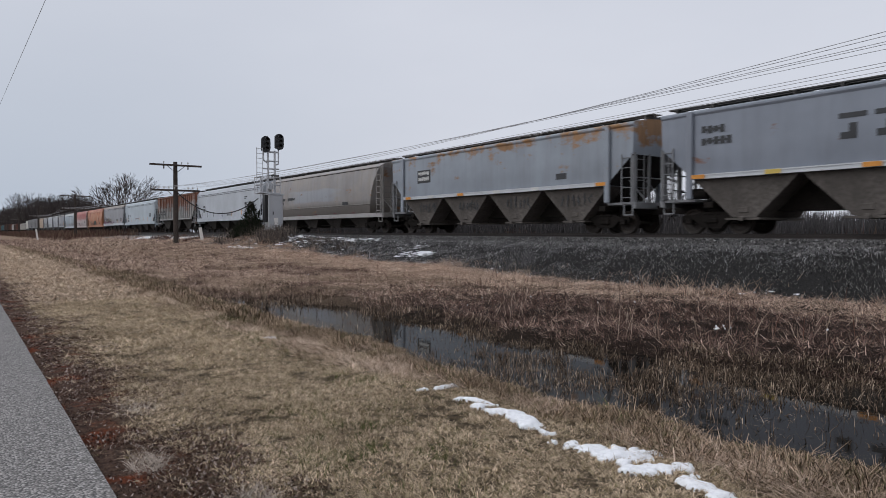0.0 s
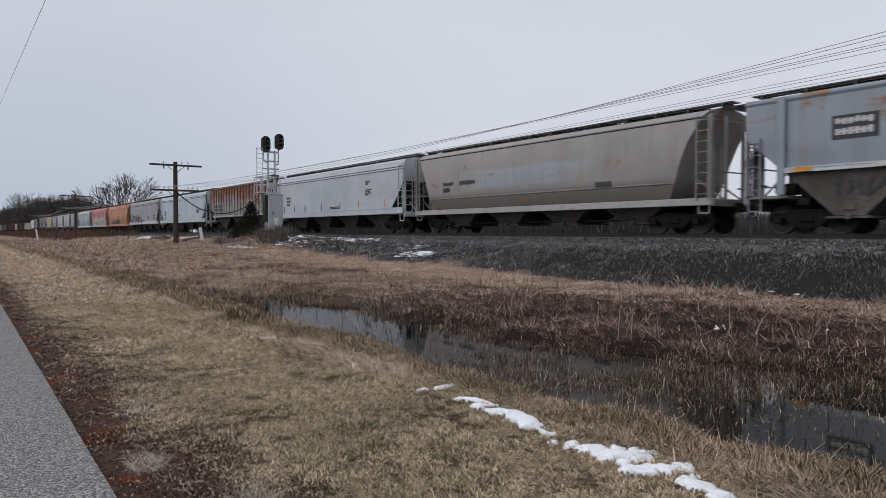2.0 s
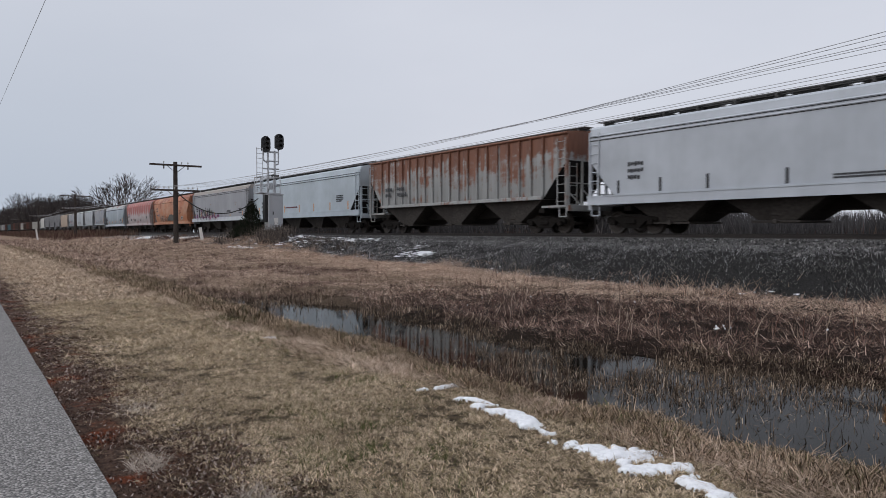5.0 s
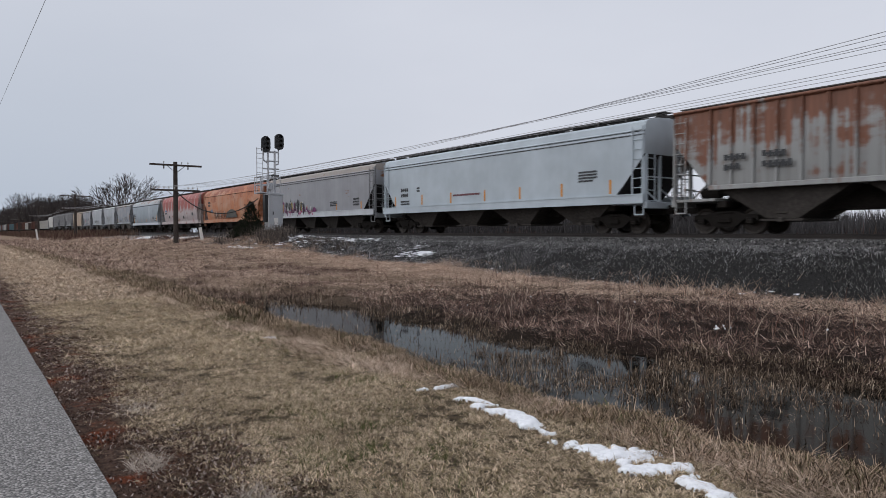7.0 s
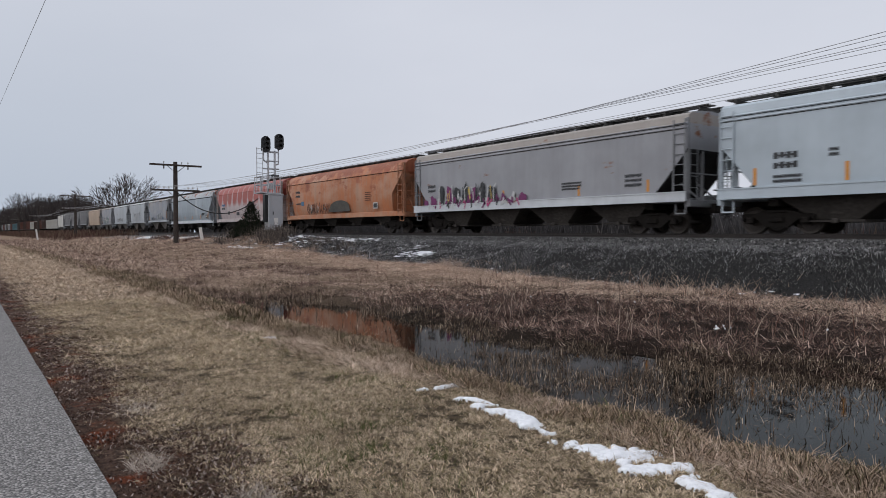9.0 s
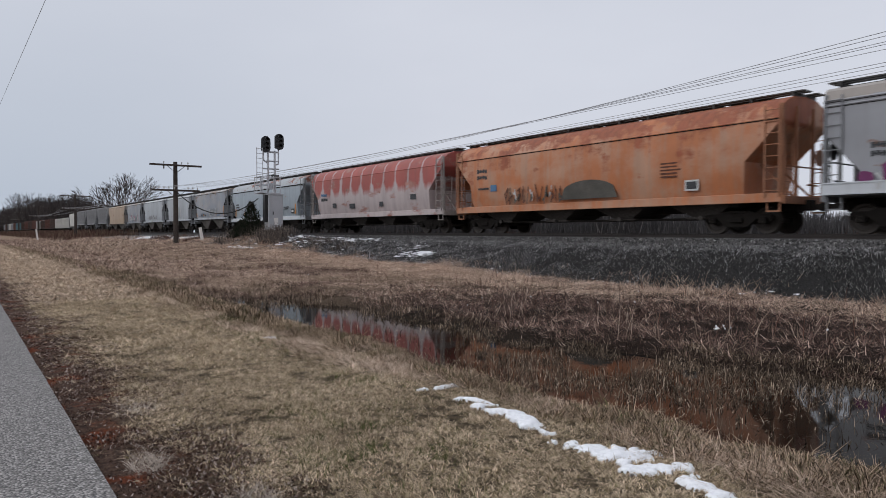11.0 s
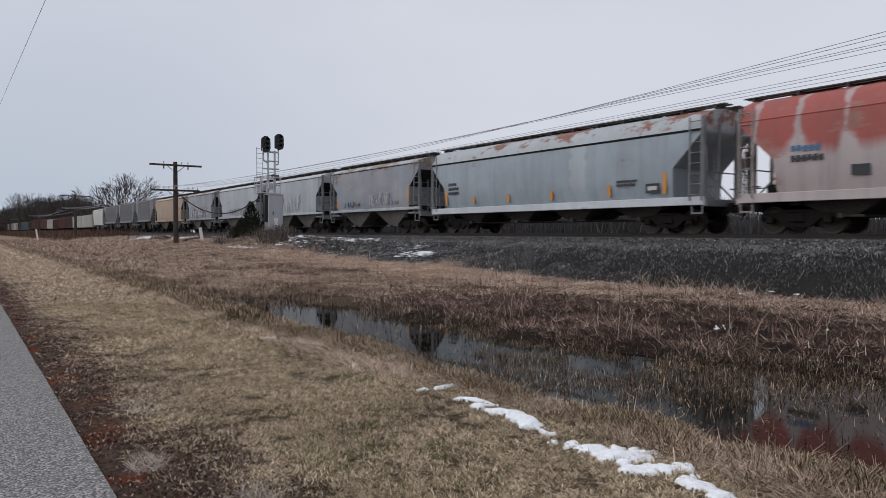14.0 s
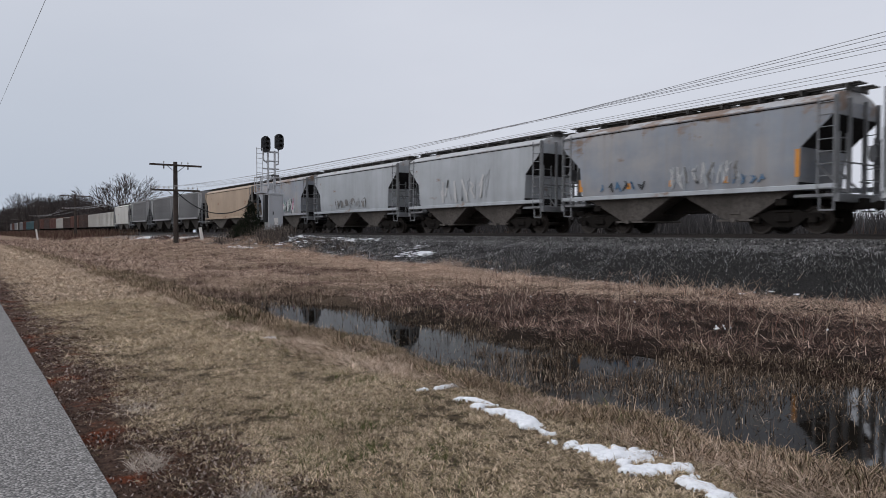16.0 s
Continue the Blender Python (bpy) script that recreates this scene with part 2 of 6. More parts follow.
M_GREYBRUSH = island("grey_brush", (0.03, 0.024, 0.022), (0.20, 0.165, 0.145), (0.40, 0.34, 0.29), 0.9, 0.2)
M_BRUSH = island("red_brush", (0.05, 0.028, 0.024), (0.17, 0.10, 0.08), (0.22, 0.17, 0.12), 0.9, 0.2)
M_TWIG = island("bare_twigs", (0.032, 0.027, 0.026), (0.095, 0.08, 0.076), (0.13, 0.115, 0.11), 0.95, 0.2)
M_NEEDLE = island("dark_needles", (0.012, 0.018, 0.012), (0.035, 0.045, 0.028), (0.06, 0.05, 0.04), 0.9, 0.2)
M_BLACK = plain("black_enamel", (0.012, 0.012, 0.014), 0.45)
M_CABINET = plain("aluminium_cabinet", (0.44, 0.455, 0.48), 0.5, 0.0, 0.06)
M_GALV = plain("galvanised_steel", (0.48, 0.49, 0.51), 0.45, 0.4, 0.10)
M_POLE = plain("weathered_pole", (0.085, 0.071, 0.064), 0.95, 0, 0.3)
M_WIRE = plain("wire_metal", (0.33, 0.33, 0.35), 0.6)
M_PALE_WIRE = plain("pale_cable", (0.30, 0.31, 0.33), 0.6)
M_CABLE = plain("black_cable", (0.01, 0.01, 0.01), 0.6)
M_WHITEPOST = plain("white_painted_post", (0.75, 0.73, 0.70), 0.6, 0, 0.08)
M_GLASS = plain("porcelain", (0.35, 0.33, 0.30), 0.3)
M_TRUCK = plain("truck_grime", (0.020, 0.017, 0.015), 0.85, 0.1, 0.3, 5)
M_WHEEL = plain("wheel_steel", (0.045, 0.036, 0.030), 0.6, 0.4, 0.25, 5)
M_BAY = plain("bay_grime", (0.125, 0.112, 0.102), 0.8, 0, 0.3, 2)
M_FARBRUSH = island("far_brush", (0.045, 0.043, 0.045), (0.10, 0.096, 0.098), (0.22, 0.205, 0.20), 1.0, 0.04)
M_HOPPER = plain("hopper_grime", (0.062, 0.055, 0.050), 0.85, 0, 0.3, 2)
M_UNDER = plain("underframe_grime_and_shade", (0.022, 0.019, 0.017), 0.9, 0, 0.25, 3)
M_WALKWAY = plain("walkway_grating", (0.10, 0.095, 0.09), 0.7, 0.3, 0.3)
M_HATCH = plain("roof_hatch_paint", (0.20, 0.19, 0.18), 0.6, 0.0, 0.3)
M_ORANGE_TAPE = plain("reflective_tape_orange", (0.62, 0.25, 0.03), 0.4, 0, 0.1)
M_WHITE_TAPE = plain("reflective_tape_white", (0.6, 0.6, 0.58), 0.4, 0, 0.1)
M_LETTER_DARK = plain("stencil_dark", (0.03, 0.032, 0.036), 0.6)
M_LETTER_LIGHT = plain("stencil_light", (0.55, 0.55, 0.53), 0.6)
M_BUFF = plain("spray_light", (0.50, 0.50, 0.50), 0.6, 0, 0.1)
M_SLOPE = plain("slope_sheet_grime_and_shade", (0.035, 0.033, 0.033), 0.85, 0, 0.3, 3)
M_CHALK = plain("faded_chalk_spray", (0.37, 0.39, 0.41), 0.6, 0, 0.1)
M_PURPLE = plain("spray_purple", (0.16, 0.02, 0.11), 0.6, 0, 0.15)
M_YELLOW = plain("spray_yellow", (0.62, 0.45, 0.10), 0.6, 0, 0.1)
M_PINK = plain("spray_pink", (0.42, 0.05, 0.17), 0.6, 0, 0.1)
M_GREENSPRAY = plain("spray_green", (0.03, 0.16, 0.12), 0.6, 0, 0.15)
M_BLUE = plain("paint_blue", (0.06, 0.15, 0.27), 0.6, 0, 0.1)

# ---- mesh tools ----


def mesh_from(name, verts, faces, material):
    me = bpy.data.meshes.new(name)
    me.from_pydata([tuple(v) for v in verts], [], faces)
    me.materials.append(material)
    me.update()
    return me


def bm_box(bm, cx, cy, cz, sx, sy, sz, bevel=0.0, rot=None):
    m = Matrix.Translation((cx, cy, cz))
    if rot is not None:
        m = m @ rot
    r = bmesh.ops.create_cube(bm, size=1.0, matrix=m @ Matrix.Diagonal((sx, sy, sz, 1)))
    if bevel > 0:
        es = list({e for v in r["verts"] for e in v.link_edges})
        bmesh.ops.bevel(bm, geom=es, offset=bevel, segments=1, affect="EDGES")


def bm_rod(bm, a, b, r, seg=8, r2=None):
    a, b = Vector(a), Vector(b)
    d = b - a
    m = Matrix.Translation((a + b) / 2) @ d.to_track_quat("Z", "Y").to_matrix().to_4x4()
    bmesh.ops.create_cone(bm, cap_ends=True, segments=seg, radius1=r, radius2=r if r2 is None else r2, depth=d.length, matrix=m)


def bm_prism(bm, outline, y0, y1):
    """An outline of (x, z) pairs given a thickness from y0 to y1."""
    a = [bm.verts.new((x, y0, z)) for x, z in outline]
    b = [bm.verts.new((x, y1, z)) for x, z in outline]
    n = len(outline)
    bm.faces.new(a)
    bm.faces.new(list(reversed(b)))
    for i in range(n):
        bm.faces.new((a[i], b[i], b[(i + 1) % n], a[(i + 1) % n]))


def bm_mesh(bm, name, material, smooth=False):
    bmesh.ops.recalc_face_normals(bm, faces=bm.faces[:])
    me = bpy.data.meshes.new(name)
    if smooth:
        for f in bm.faces:
            f.smooth = True
    bm.to_mesh(me)
    bm.free()
    me.materials.append(material)
    return me


def part(name, data, material=None, parent=None, label="", at=None):
    """One mesh object under a thing or a part, from a bmesh or from a shared mesh."""
    if isinstance(data, bmesh.types.BMesh):
        data = bm_mesh(data, name, material)
    ob = new(name, data)
    ob.parent = parent
    if at is not None:
        ob.matrix_basis = at
    if label:
        ob["label"] = label
    return ob


def empty(name, m, label, category, group=""):
    ob = new(name)
    ob.empty_display_size = 0.3
    ob.matrix_basis = m
    return tagged(ob, label, category, group)


# ---- lie of the land: x along the track, y across it, z up ----
RAIL_TOP = 1.24
TRACK_Y = 22.3
WATER_Z = -0.35
SIDE_X0 = 20.75 * 0.731     # abreast of the path's start
SPEED = 10.857


def sstep(a, b, v):
    t = np.clip((v - a) / (b - a), 0, 1)
    return t * t * (3 - 2 * t)


def shore(x):
    """Where the far edge of the ditch water runs."""
    return 6.85 + 1.15 * sstep(-7.5, -2.5, x) + 0.12 * np.sin(x * 1.9) + 0.08 * np.sin(x * 4.3 + 1)


def land(x, y):
    """Ground height; takes arrays."""
    x, y = np.asarray(x, float), np.asarray(y, float)
    wob = 0.25 * np.sin(x * 0.31 + 0.6) + 0.15 * np.sin(x * 0.83 + 2)
    ditch = sstep(-20.5, -13.6, x)
    z = -0.55 * sstep(3.5 + wob * 0.4, 5.2 + wob * 0.5, y) * ditch
    far = shore(x)
    z = z + (0.30 * ditch) * sstep(far - 0.8, far + 0.5, y)
    rise = sstep(-22, -50, x)
    z = z - 0.10 * (1 - ditch) * sstep(3.6, 5.0, y)
    z = z + 0.72 * rise * sstep(6.5, 12.0, y)
    toe = 15.4 - 2.6 * sstep(-30, -46, x)
    z = z + (0.86 - z) * sstep(toe, toe + 4.1, y) ** 0.8
    z = z + 0.35 * np.exp(-((x + 41) / 5.0) ** 2 - ((y - 16.3) / 1.8) ** 2)
    z = np.where(y > 25, z + (0.15 - z) * sstep(25, 30, y), z)
    bump = 0.035 * np.sin(x * 1.7 + y * 0.9) * np.sin(y * 2.1 - x * 0.4) + 0.02 * np.sin(x * 4.1 + 1) * np.sin(y * 3.7)
    return z + bump * sstep(1.2, 4.5, y) * (1 - sstep(18.5, 19.8, y))


def make_ground():
    def steps(*parts):
        out = []
        for a, b, d in parts:
            out += list(np.arange(a, b, d))
        return np.array(out)

    xs = steps((-2500, -300, 200), (-300, -100, 10), (-100, -40, 1.5), (-40, 14, 0.3), (14, 60, 3), (60, 400, 40), (400, 2501, 300))
    ys = steps((-600, -20, 60), (-20, 0, 2), (0, 3, 0.4), (3, 10, 0.2), (10, 20, 0.3), (20, 32, 1), (32, 100, 8), (100, 400, 40), (400, 3001, 260))
    gx, gy = np.meshgrid(xs, ys, indexing="ij")
    gz = land(gx, gy)
    nx, ny = gx.shape
    co = np.stack([gx, gy, gz], -1).reshape(-1, 3)
    i = np.arange(nx * ny).reshape(nx, ny)
    f = np.stack([i[:-1, :-1], i[1:, :-1], i[1:, 1:], i[:-1, 1:]], -1).reshape(-1, 4)
    me = bpy.data.meshes.new("ground")
    me.from_pydata(co.tolist(), [], f.tolist())
    me.materials.append(M_GROUND)
    me.polygons.foreach_set("use_smooth", [True] * len(me.polygons))
    tagged(new("ground", me), "winter grassland with a wet ditch beside a railway bank", "ground", kind="structure")


make_ground()

# the paved path
bm = bmesh.new()
rng = random.Random(3)
edge = [(-400.0, 0.595)] + [(-40 + 0.5 * k, 0.595 + rng.uniform(-0.002, 0.002)) for k in range(100)] + [(60.0, 0.595)]
top = [bm.verts.new((x, y, 0.035)) for x, y in edge]
low = [bm.verts.new((x, y + 0.03, -0.05)) for x, y in edge]
far_ = [bm.verts.new((x, -2.4, 0.035)) for x, y in edge]
for k in range(len(edge) - 1):
    bm.faces.new((far_[k], far_[k + 1], top[k + 1], top[k]))
    bm.faces.new((top[k], top[k + 1], low[k + 1], low[k]))
tagged(part("pavement", bm, M_PATH), "grey chip-sealed path along the lawn", "path", kind="structure")

# still water in the ditch
bm = bmesh.new()
vs = [bm.verts.new(p) for p in ((-24, 3.9, WATER_Z), (30, 3.9, WATER_Z), (30, 9.4, WATER_Z), (-24, 9.4, WATER_Z))]
bm.faces.new(vs)
tagged(part("water", bm, M_WATER), "still dark ditch water reflecting the sky", "water", kind="structure")

# ---- the track ----
bm = bmesh.new()
prof = [(18.4, 0.62), (20.3, 1.04), (24.3, 1.04), (25.2, 0.7)]
for k in range(len(prof) - 1):
    (y0, z0), (y1, z1) = prof[k], prof[k + 1]
    bm.faces.new([bm.verts.new(p) for p in ((-900, y0, z0), (300, y0, z0), (300, y1, z1), (-900, y1, z1))])
track = tagged(part("track_bed", bm, M_BALLAST), "grey stone ballast under a single railway track", "track bed", kind="structure")


def rail_mesh():
    bm = bmesh.new()
    h = [(-0.07, 0), (0.07, 0), (0.07, 0.015), (0.012, 0.03), (0.012, 0.13), (0.035, 0.14), (0.035, 0.17), (-0.035, 0.17), (-0.035, 0.14), (-0.012, 0.13), (-0.012, 0.03), (-0.07, 0.015)]
    a = [bm.verts.new((-900, y, z)) for y, z in h]
    b = [bm.verts.new((300, y, z)) for y, z in h]
    for i in range(len(h)):
        bm.faces.new((a[i], b[i], b[(i + 1) % len(h)], a[(i + 1) % len(h)]))
    return bm_mesh(bm, "rail", M_RAIL)


_rail = rail_mesh()
for dy in (-0.755, 0.755):
    part("rail", _rail, None, track, "", pose(0, TRACK_Y + dy, RAIL_TOP - 0.17))
bm = bmesh.new()
bm_box(bm, 0, 0, 0, 0.23, 2.6, 0.17, 0.012)
_tie = bm_mesh(bm, "tie", M_TIE)
for k in range(150):
    part("tie", _tie, None, track, "", pose(-66 + 0.54 * k, TRACK_Y, RAIL_TOP - 0.17 - 0.075))

# ---- freight cars: x along the car, z = 0 on the rail ----


def wheelset_mesh():
    bm = bmesh.new()
    rim = [(0.0, 0.10), (0.03, 0.10), (0.045, 0.13), (0.02, 0.20), (0.02, 0.34), (0.05, 0.38), (0.06, 0.44), (-0.05, 0.445), (-0.075, 0.47), (-0.09, 0.47), (-0.09, 0.40), (-0.03, 0.34), (-0.03, 0.20), (-0.05, 0.12)]
    seg = 28
    for side in (-1, 1):
        rings = []
        for k in range(seg):
            a = 2 * math.pi * k / seg
            rings.append([bm.verts.new((r * math.sin(a), side * (0.735 + o), r * math.cos(a))) for o, r in rim])
        for k in range(seg):
            p, q = rings[k], rings[(k + 1) % seg]
            for j in range(len(rim)):
                bm.faces.new((p[j], q[j], q[(j + 1) % len(rim)], p[(j + 1) % len(rim)]))
    bm_rod(bm, (0, -1.05, 0), (0, 1.05, 0), 0.075, 12)
    for side in (-1, 1):
        bm_rod(bm, (0, side * 1.0, 0), (0, side * 1.12, 0), 0.11, 10)
        for k in range(3):
            a = 2.1 * k
            bm_rod(bm, (0.06 * math.sin(a), side * 1.12, 0.06 * math.cos(a)), (0.06 * math.sin(a), side * 1.14, 0.06 * math.cos(a)), 0.02, 6)
    return bm_mesh(bm, "wheelset", M_WHEEL)


def side_frame_mesh():
    bm = bmesh.new()
    top = [(-1.18, 0.62), (-1.05, 0.66), (-0.7, 0.66), (-0.42, 0.76), (0.42, 0.76), (0.7, 0.66), (1.05, 0.66), (1.18, 0.62)]
    low = [(1.18, 0.44), (1.12, 0.40), (1.10, 0.52), (0.70, 0.50), (0.36, 0.22), (-0.36, 0.22), (-0.70, 0.50), (-1.10, 0.52), (-1.12, 0.40), (-1.18, 0.44)]
    bm_prism(bm, top + low, -0.075, 0.075)
    for s in (-1, 1):
        bm_box(bm, s * 0.89, -0.03, 0.45, 0.26, 0.22, 0.24, 0.03)
    bm_box(bm, 0, -0.06, 0.46, 0.46, 0.2, 0.16, 0.02)
    for s in (-0.15, 0, 0.15):
        bm_rod(bm, (s, -0.03, 0.26), (s, -0.03, 0.54), 0.06, 10)
    bm_box(bm, 0, -0.02, 0.72, 0.62, 0.2, 0.09, 0.02)
    return bm_mesh(bm, "side_frame", M_TRUCK)


def bolster_mesh():
    bm = bmesh.new()
    bm_box(bm, 0, 0, 0.58, 0.36, 2.2, 0.22, 0.03)
    bm_rod(bm, (0, 0, 0.66), (0, 0, 0.80), 0.2, 14)
    for s in (-0.42, 0.42):
        bm_box(bm, s, 0, 0.42, 0.08, 1.9, 0.14, 0.01)
    return bm_mesh(bm, "truck", M_TRUCK)


def coupler_mesh():
    bm = bmesh.new()
    bm_box(bm, -0.35, 0, 0, 0.7, 0.16, 0.18, 0.02)
    bm_box(bm, 0.06, 0.03, 0, 0.22, 0.28, 0.28, 0.05)
    bm_box(bm, -0.72, 0, 0, 0.12, 0.42, 0.36, 0.03)
    bm_rod(bm, (-0.2, 0.22, 0.0), (0.1, 0.15, -0.38), 0.025, 6)
    return bm_mesh(bm, "coupler", M_UNDER)


def brake_rig_mesh():
    bm = bmesh.new()
    bm_rod(bm, (-0.35, 0, 0), (0.35, 0, 0), 0.19, 14)
    bm_rod(bm, (0.35, 0, 0), (0.65, 0, 0), 0.12, 12)
    bm_rod(bm, (-0.9, 0.2, 0.1), (1.2, 0.2, 0.1), 0.02, 6)
    return bm_mesh(bm, "brake_cylinder", M_UNDER)


WHEELSET, SIDE_FRAME, BOLSTER, COUPLER, BRAKE = wheelset_mesh(), side_frame_mesh(), bolster_mesh(), coupler_mesh(), brake_rig_mesh()
WHEELS, CARS = [], []


def add_truck(car, x):
    t = part("truck", BOLSTER, None, car, "", pose(x, 0, 0))
    part("side_frame", SIDE_FRAME, None, t, "", pose(0, -1.0, 0))
    part("side_frame", SIDE_FRAME, None, t, "", pose(0, 1.0, 0, 0, 0, 180))
    for s in (-0.89, 0.89):
        w = part("wheelset", WHEELSET, None, t)
        w.matrix_parent_inverse = Matrix.Translation((s, 0, 0.445))
        WHEELS.append(w)


def shell(levels, half, ribs=0):
    """A tank of stacked level rings: (z, half width, end inset). The lower rings draw in to make the slope sheets."""
    bm = bmesh.new()
    rings = []
    n = 12
    for z, w, inset in levels:
        e = half - inset
        xs = [-e + 2 * e * k / n for k in range(n + 1)]
        pts = [(x, -w, z) for x in xs] + [(x, w, z) for x in reversed(xs)]
        rings.append([bm.verts.new(p) for p in pts])
    m = len(rings[0])
    for a, b in zip(rings, rings[1:]):
        for k in range(m):
            bm.faces.new((a[k], a[(k + 1) % m], b[(k + 1) % m], b[k]))
    for ring, up in ((rings[0], False), (rings[-1], True)):
        for k in range(n):
            q = (ring[k], ring[k + 1], ring[m - 2 - k], ring[m - 1 - k])
            bm.faces.new(q if up else tuple(reversed(q)))
    return bm


def ladder_mesh(h, mat, w=0.46, n=0):
    bm = bmesh.new()
    for s in (-w / 2, w / 2):
        bm_box(bm, s, 0, h / 2, 0.045, 0.03, h)
    n = n or int(h / 0.36)
    for k in range(n):
        bm_rod(bm, (-w / 2, 0, (k + 0.6) * h / n), (w / 2, 0, (k + 0.6) * h / n), 0.016, 6)
    return bm_mesh(bm, "ladder", mat)


def bay_mesh(top_z, low_z, top_l, low_l, top_w, low_w, gate=True):
    bm = bmesh.new()
    a = [bm.verts.new(p) for p in ((-top_l, -top_w, top_z), (top_l, -top_w, top_z), (top_l, top_w, top_z), (-top_l, top_w, top_z))]
    b = [bm.verts.new(p) for p in ((-low_l, -low_w, low_z), (low_l, -low_w, low_z), (low_l, low_w, low_z), (-low_l, low_w, low_z))]
    bm.faces.new(a)
    bm.faces.new(list(reversed(b)))
    for k in range(4):
        bm.faces.new((a[k], b[k], b[(k + 1) % 4], a[(k + 1) % 4]))
    if gate:
        bm_box(bm, 0, 0, low_z - 0.05, low_l * 2 + 0.35, low_w * 2 + 0.2, 0.07)
        bm_rod(bm, (0.1, -low_w - 0.35, low_z - 0.05), (0.1, low_w + 0.35, low_z - 0.05), 0.03, 6)
        bm_box(bm, 0.1, -low_w - 0.36, low_z - 0.05, 0.16, 0.05, 0.16, 0.02)
        bm_box(bm, 0.0, -top_w * 0.18 - low_w * 0.82, low_z + 0.24, 0.34, 0.06, 0.2, 0.02)
    return bm


def panel(car, x0, x1, z0, z1, y, mat, name="stencil", label=""):
    """A thin painted mark laid on a side, 6 mm proud."""
    bm = bmesh.new()
    bm_box(bm, (x0 + x1) / 2, y, (z0 + z1) / 2, abs(x1 - x0), 0.006, abs(z1 - z0))
    return part(name, bm, mat, car, label)


def lettering(car, x, z, y, rows, h, mat, rng):
    """Rows of plain bars in place of stencilled marks."""
    for k, wd in enumerate(rows):
        bm = bmesh.new()
        n = max(2, int(wd / (h * 0.8)))
        zc, t = z - k * h * 1.5, h * 0.14
        up, down = [], []
        for j in range(n):
            x0, x1 = x + j * wd / n, x + (j + 0.72) * wd / n
            hi, lo = (0.5, 0.5) if h < 0.12 else (rng.choice((0.5, 0.5, 0.4)), rng.choice((0.5, 0.5, 0.35)))
            up += [(x0, zc + t), (x0, zc + h * hi), (x1, zc + h * hi), (x1, zc + t)]
            down += [(x0, zc - t), (x0, zc - h * lo), (x1, zc - h * lo), (x1, zc - t)]
        bm_prism(bm, up + list(reversed(down)), y - 0.003, y + 0.003)
        part("stencil", bm, mat, car)


def spray(car, x0, x1, z0, z1, y, mats, rng, n=9, fill=None):
    """Sprayed letters that cannot be read: slanted rounded blobs, overlapping."""
    for k in range(n):
        bm = bmesh.new()
        cx = x0 + (x1 - x0) * (k + 0.5) / n
        w, h = (x1 - x0) / n * rng.uniform(0.55, 0.9), (z1 - z0) * rng.uniform(0.6, 1.0)
        cz = (z0 + z1) / 2 + rng.uniform(-0.1, 0.1) * (z1 - z0)
        if fill is None:
            pts = [(cx + w * rng.uniform(-0.5, 0.5), cz + h * s) for s in (-0.5, rng.uniform(-0.25, 0.1), rng.uniform(0.1, 0.35), 0.5)]
            rng.shuffle(pts)
            for (xa, za), (xb, zb) in zip(pts, pts[1:]):
                ang = math.atan2(zb - za, xb - xa)
                bm_box(bm, (xa + xb) / 2, y - 0.001 * k, (za + zb) / 2, math.hypot(xb - xa, zb - za) + 0.05, 0.005, min(0.16, w * 0.22), 0, Matrix.Rotation(-ang, 4, "Y"))
        else:
            lean, hole, kk = rng.uniform(-0.3, 0.3), fill, 11
            out, inn = [], []
            for j in range(kk):
                a = 2 * math.pi * j / kk
                rr_ = rng.uniform(0.6, 1.15)
                dx, dz = math.cos(a) * w * 0.6 * rr_, math.sin(a) * h * 0.5 * rr_
                out.append(bm.verts.new((cx + dx + lean * dz, y - 0.001 * k, cz + dz)))
                inn.append(bm.verts.new((cx + hole * dx + lean * dz, y - 0.001 * k, cz + hole * dz)))
            for j in range(kk):
                bm.faces.new((out[j], out[(j + 1) % kk], inn[(j + 1) % kk], inn[j]))
            r = bmesh.ops.extrude_face_region(bm, geom=bm.faces[:])
            bmesh.ops.translate(bm, vec=(0, -0.005, 0), verts=[v for v in r["geom"] if isinstance(v, bmesh.types.BMVert)])
        part("spray_paint", bm, mats[k % len(mats)], car)


def side_half_width(levels, z):
    for (z0, w0, _), (z1, w1, _) in zip(levels, levels[1:]):
        if z0 <= z <= z1:
            return w0 + (w1 - w0) * (z - z0) / max(1e-6, z1 - z0)
    return levels[-1][1]


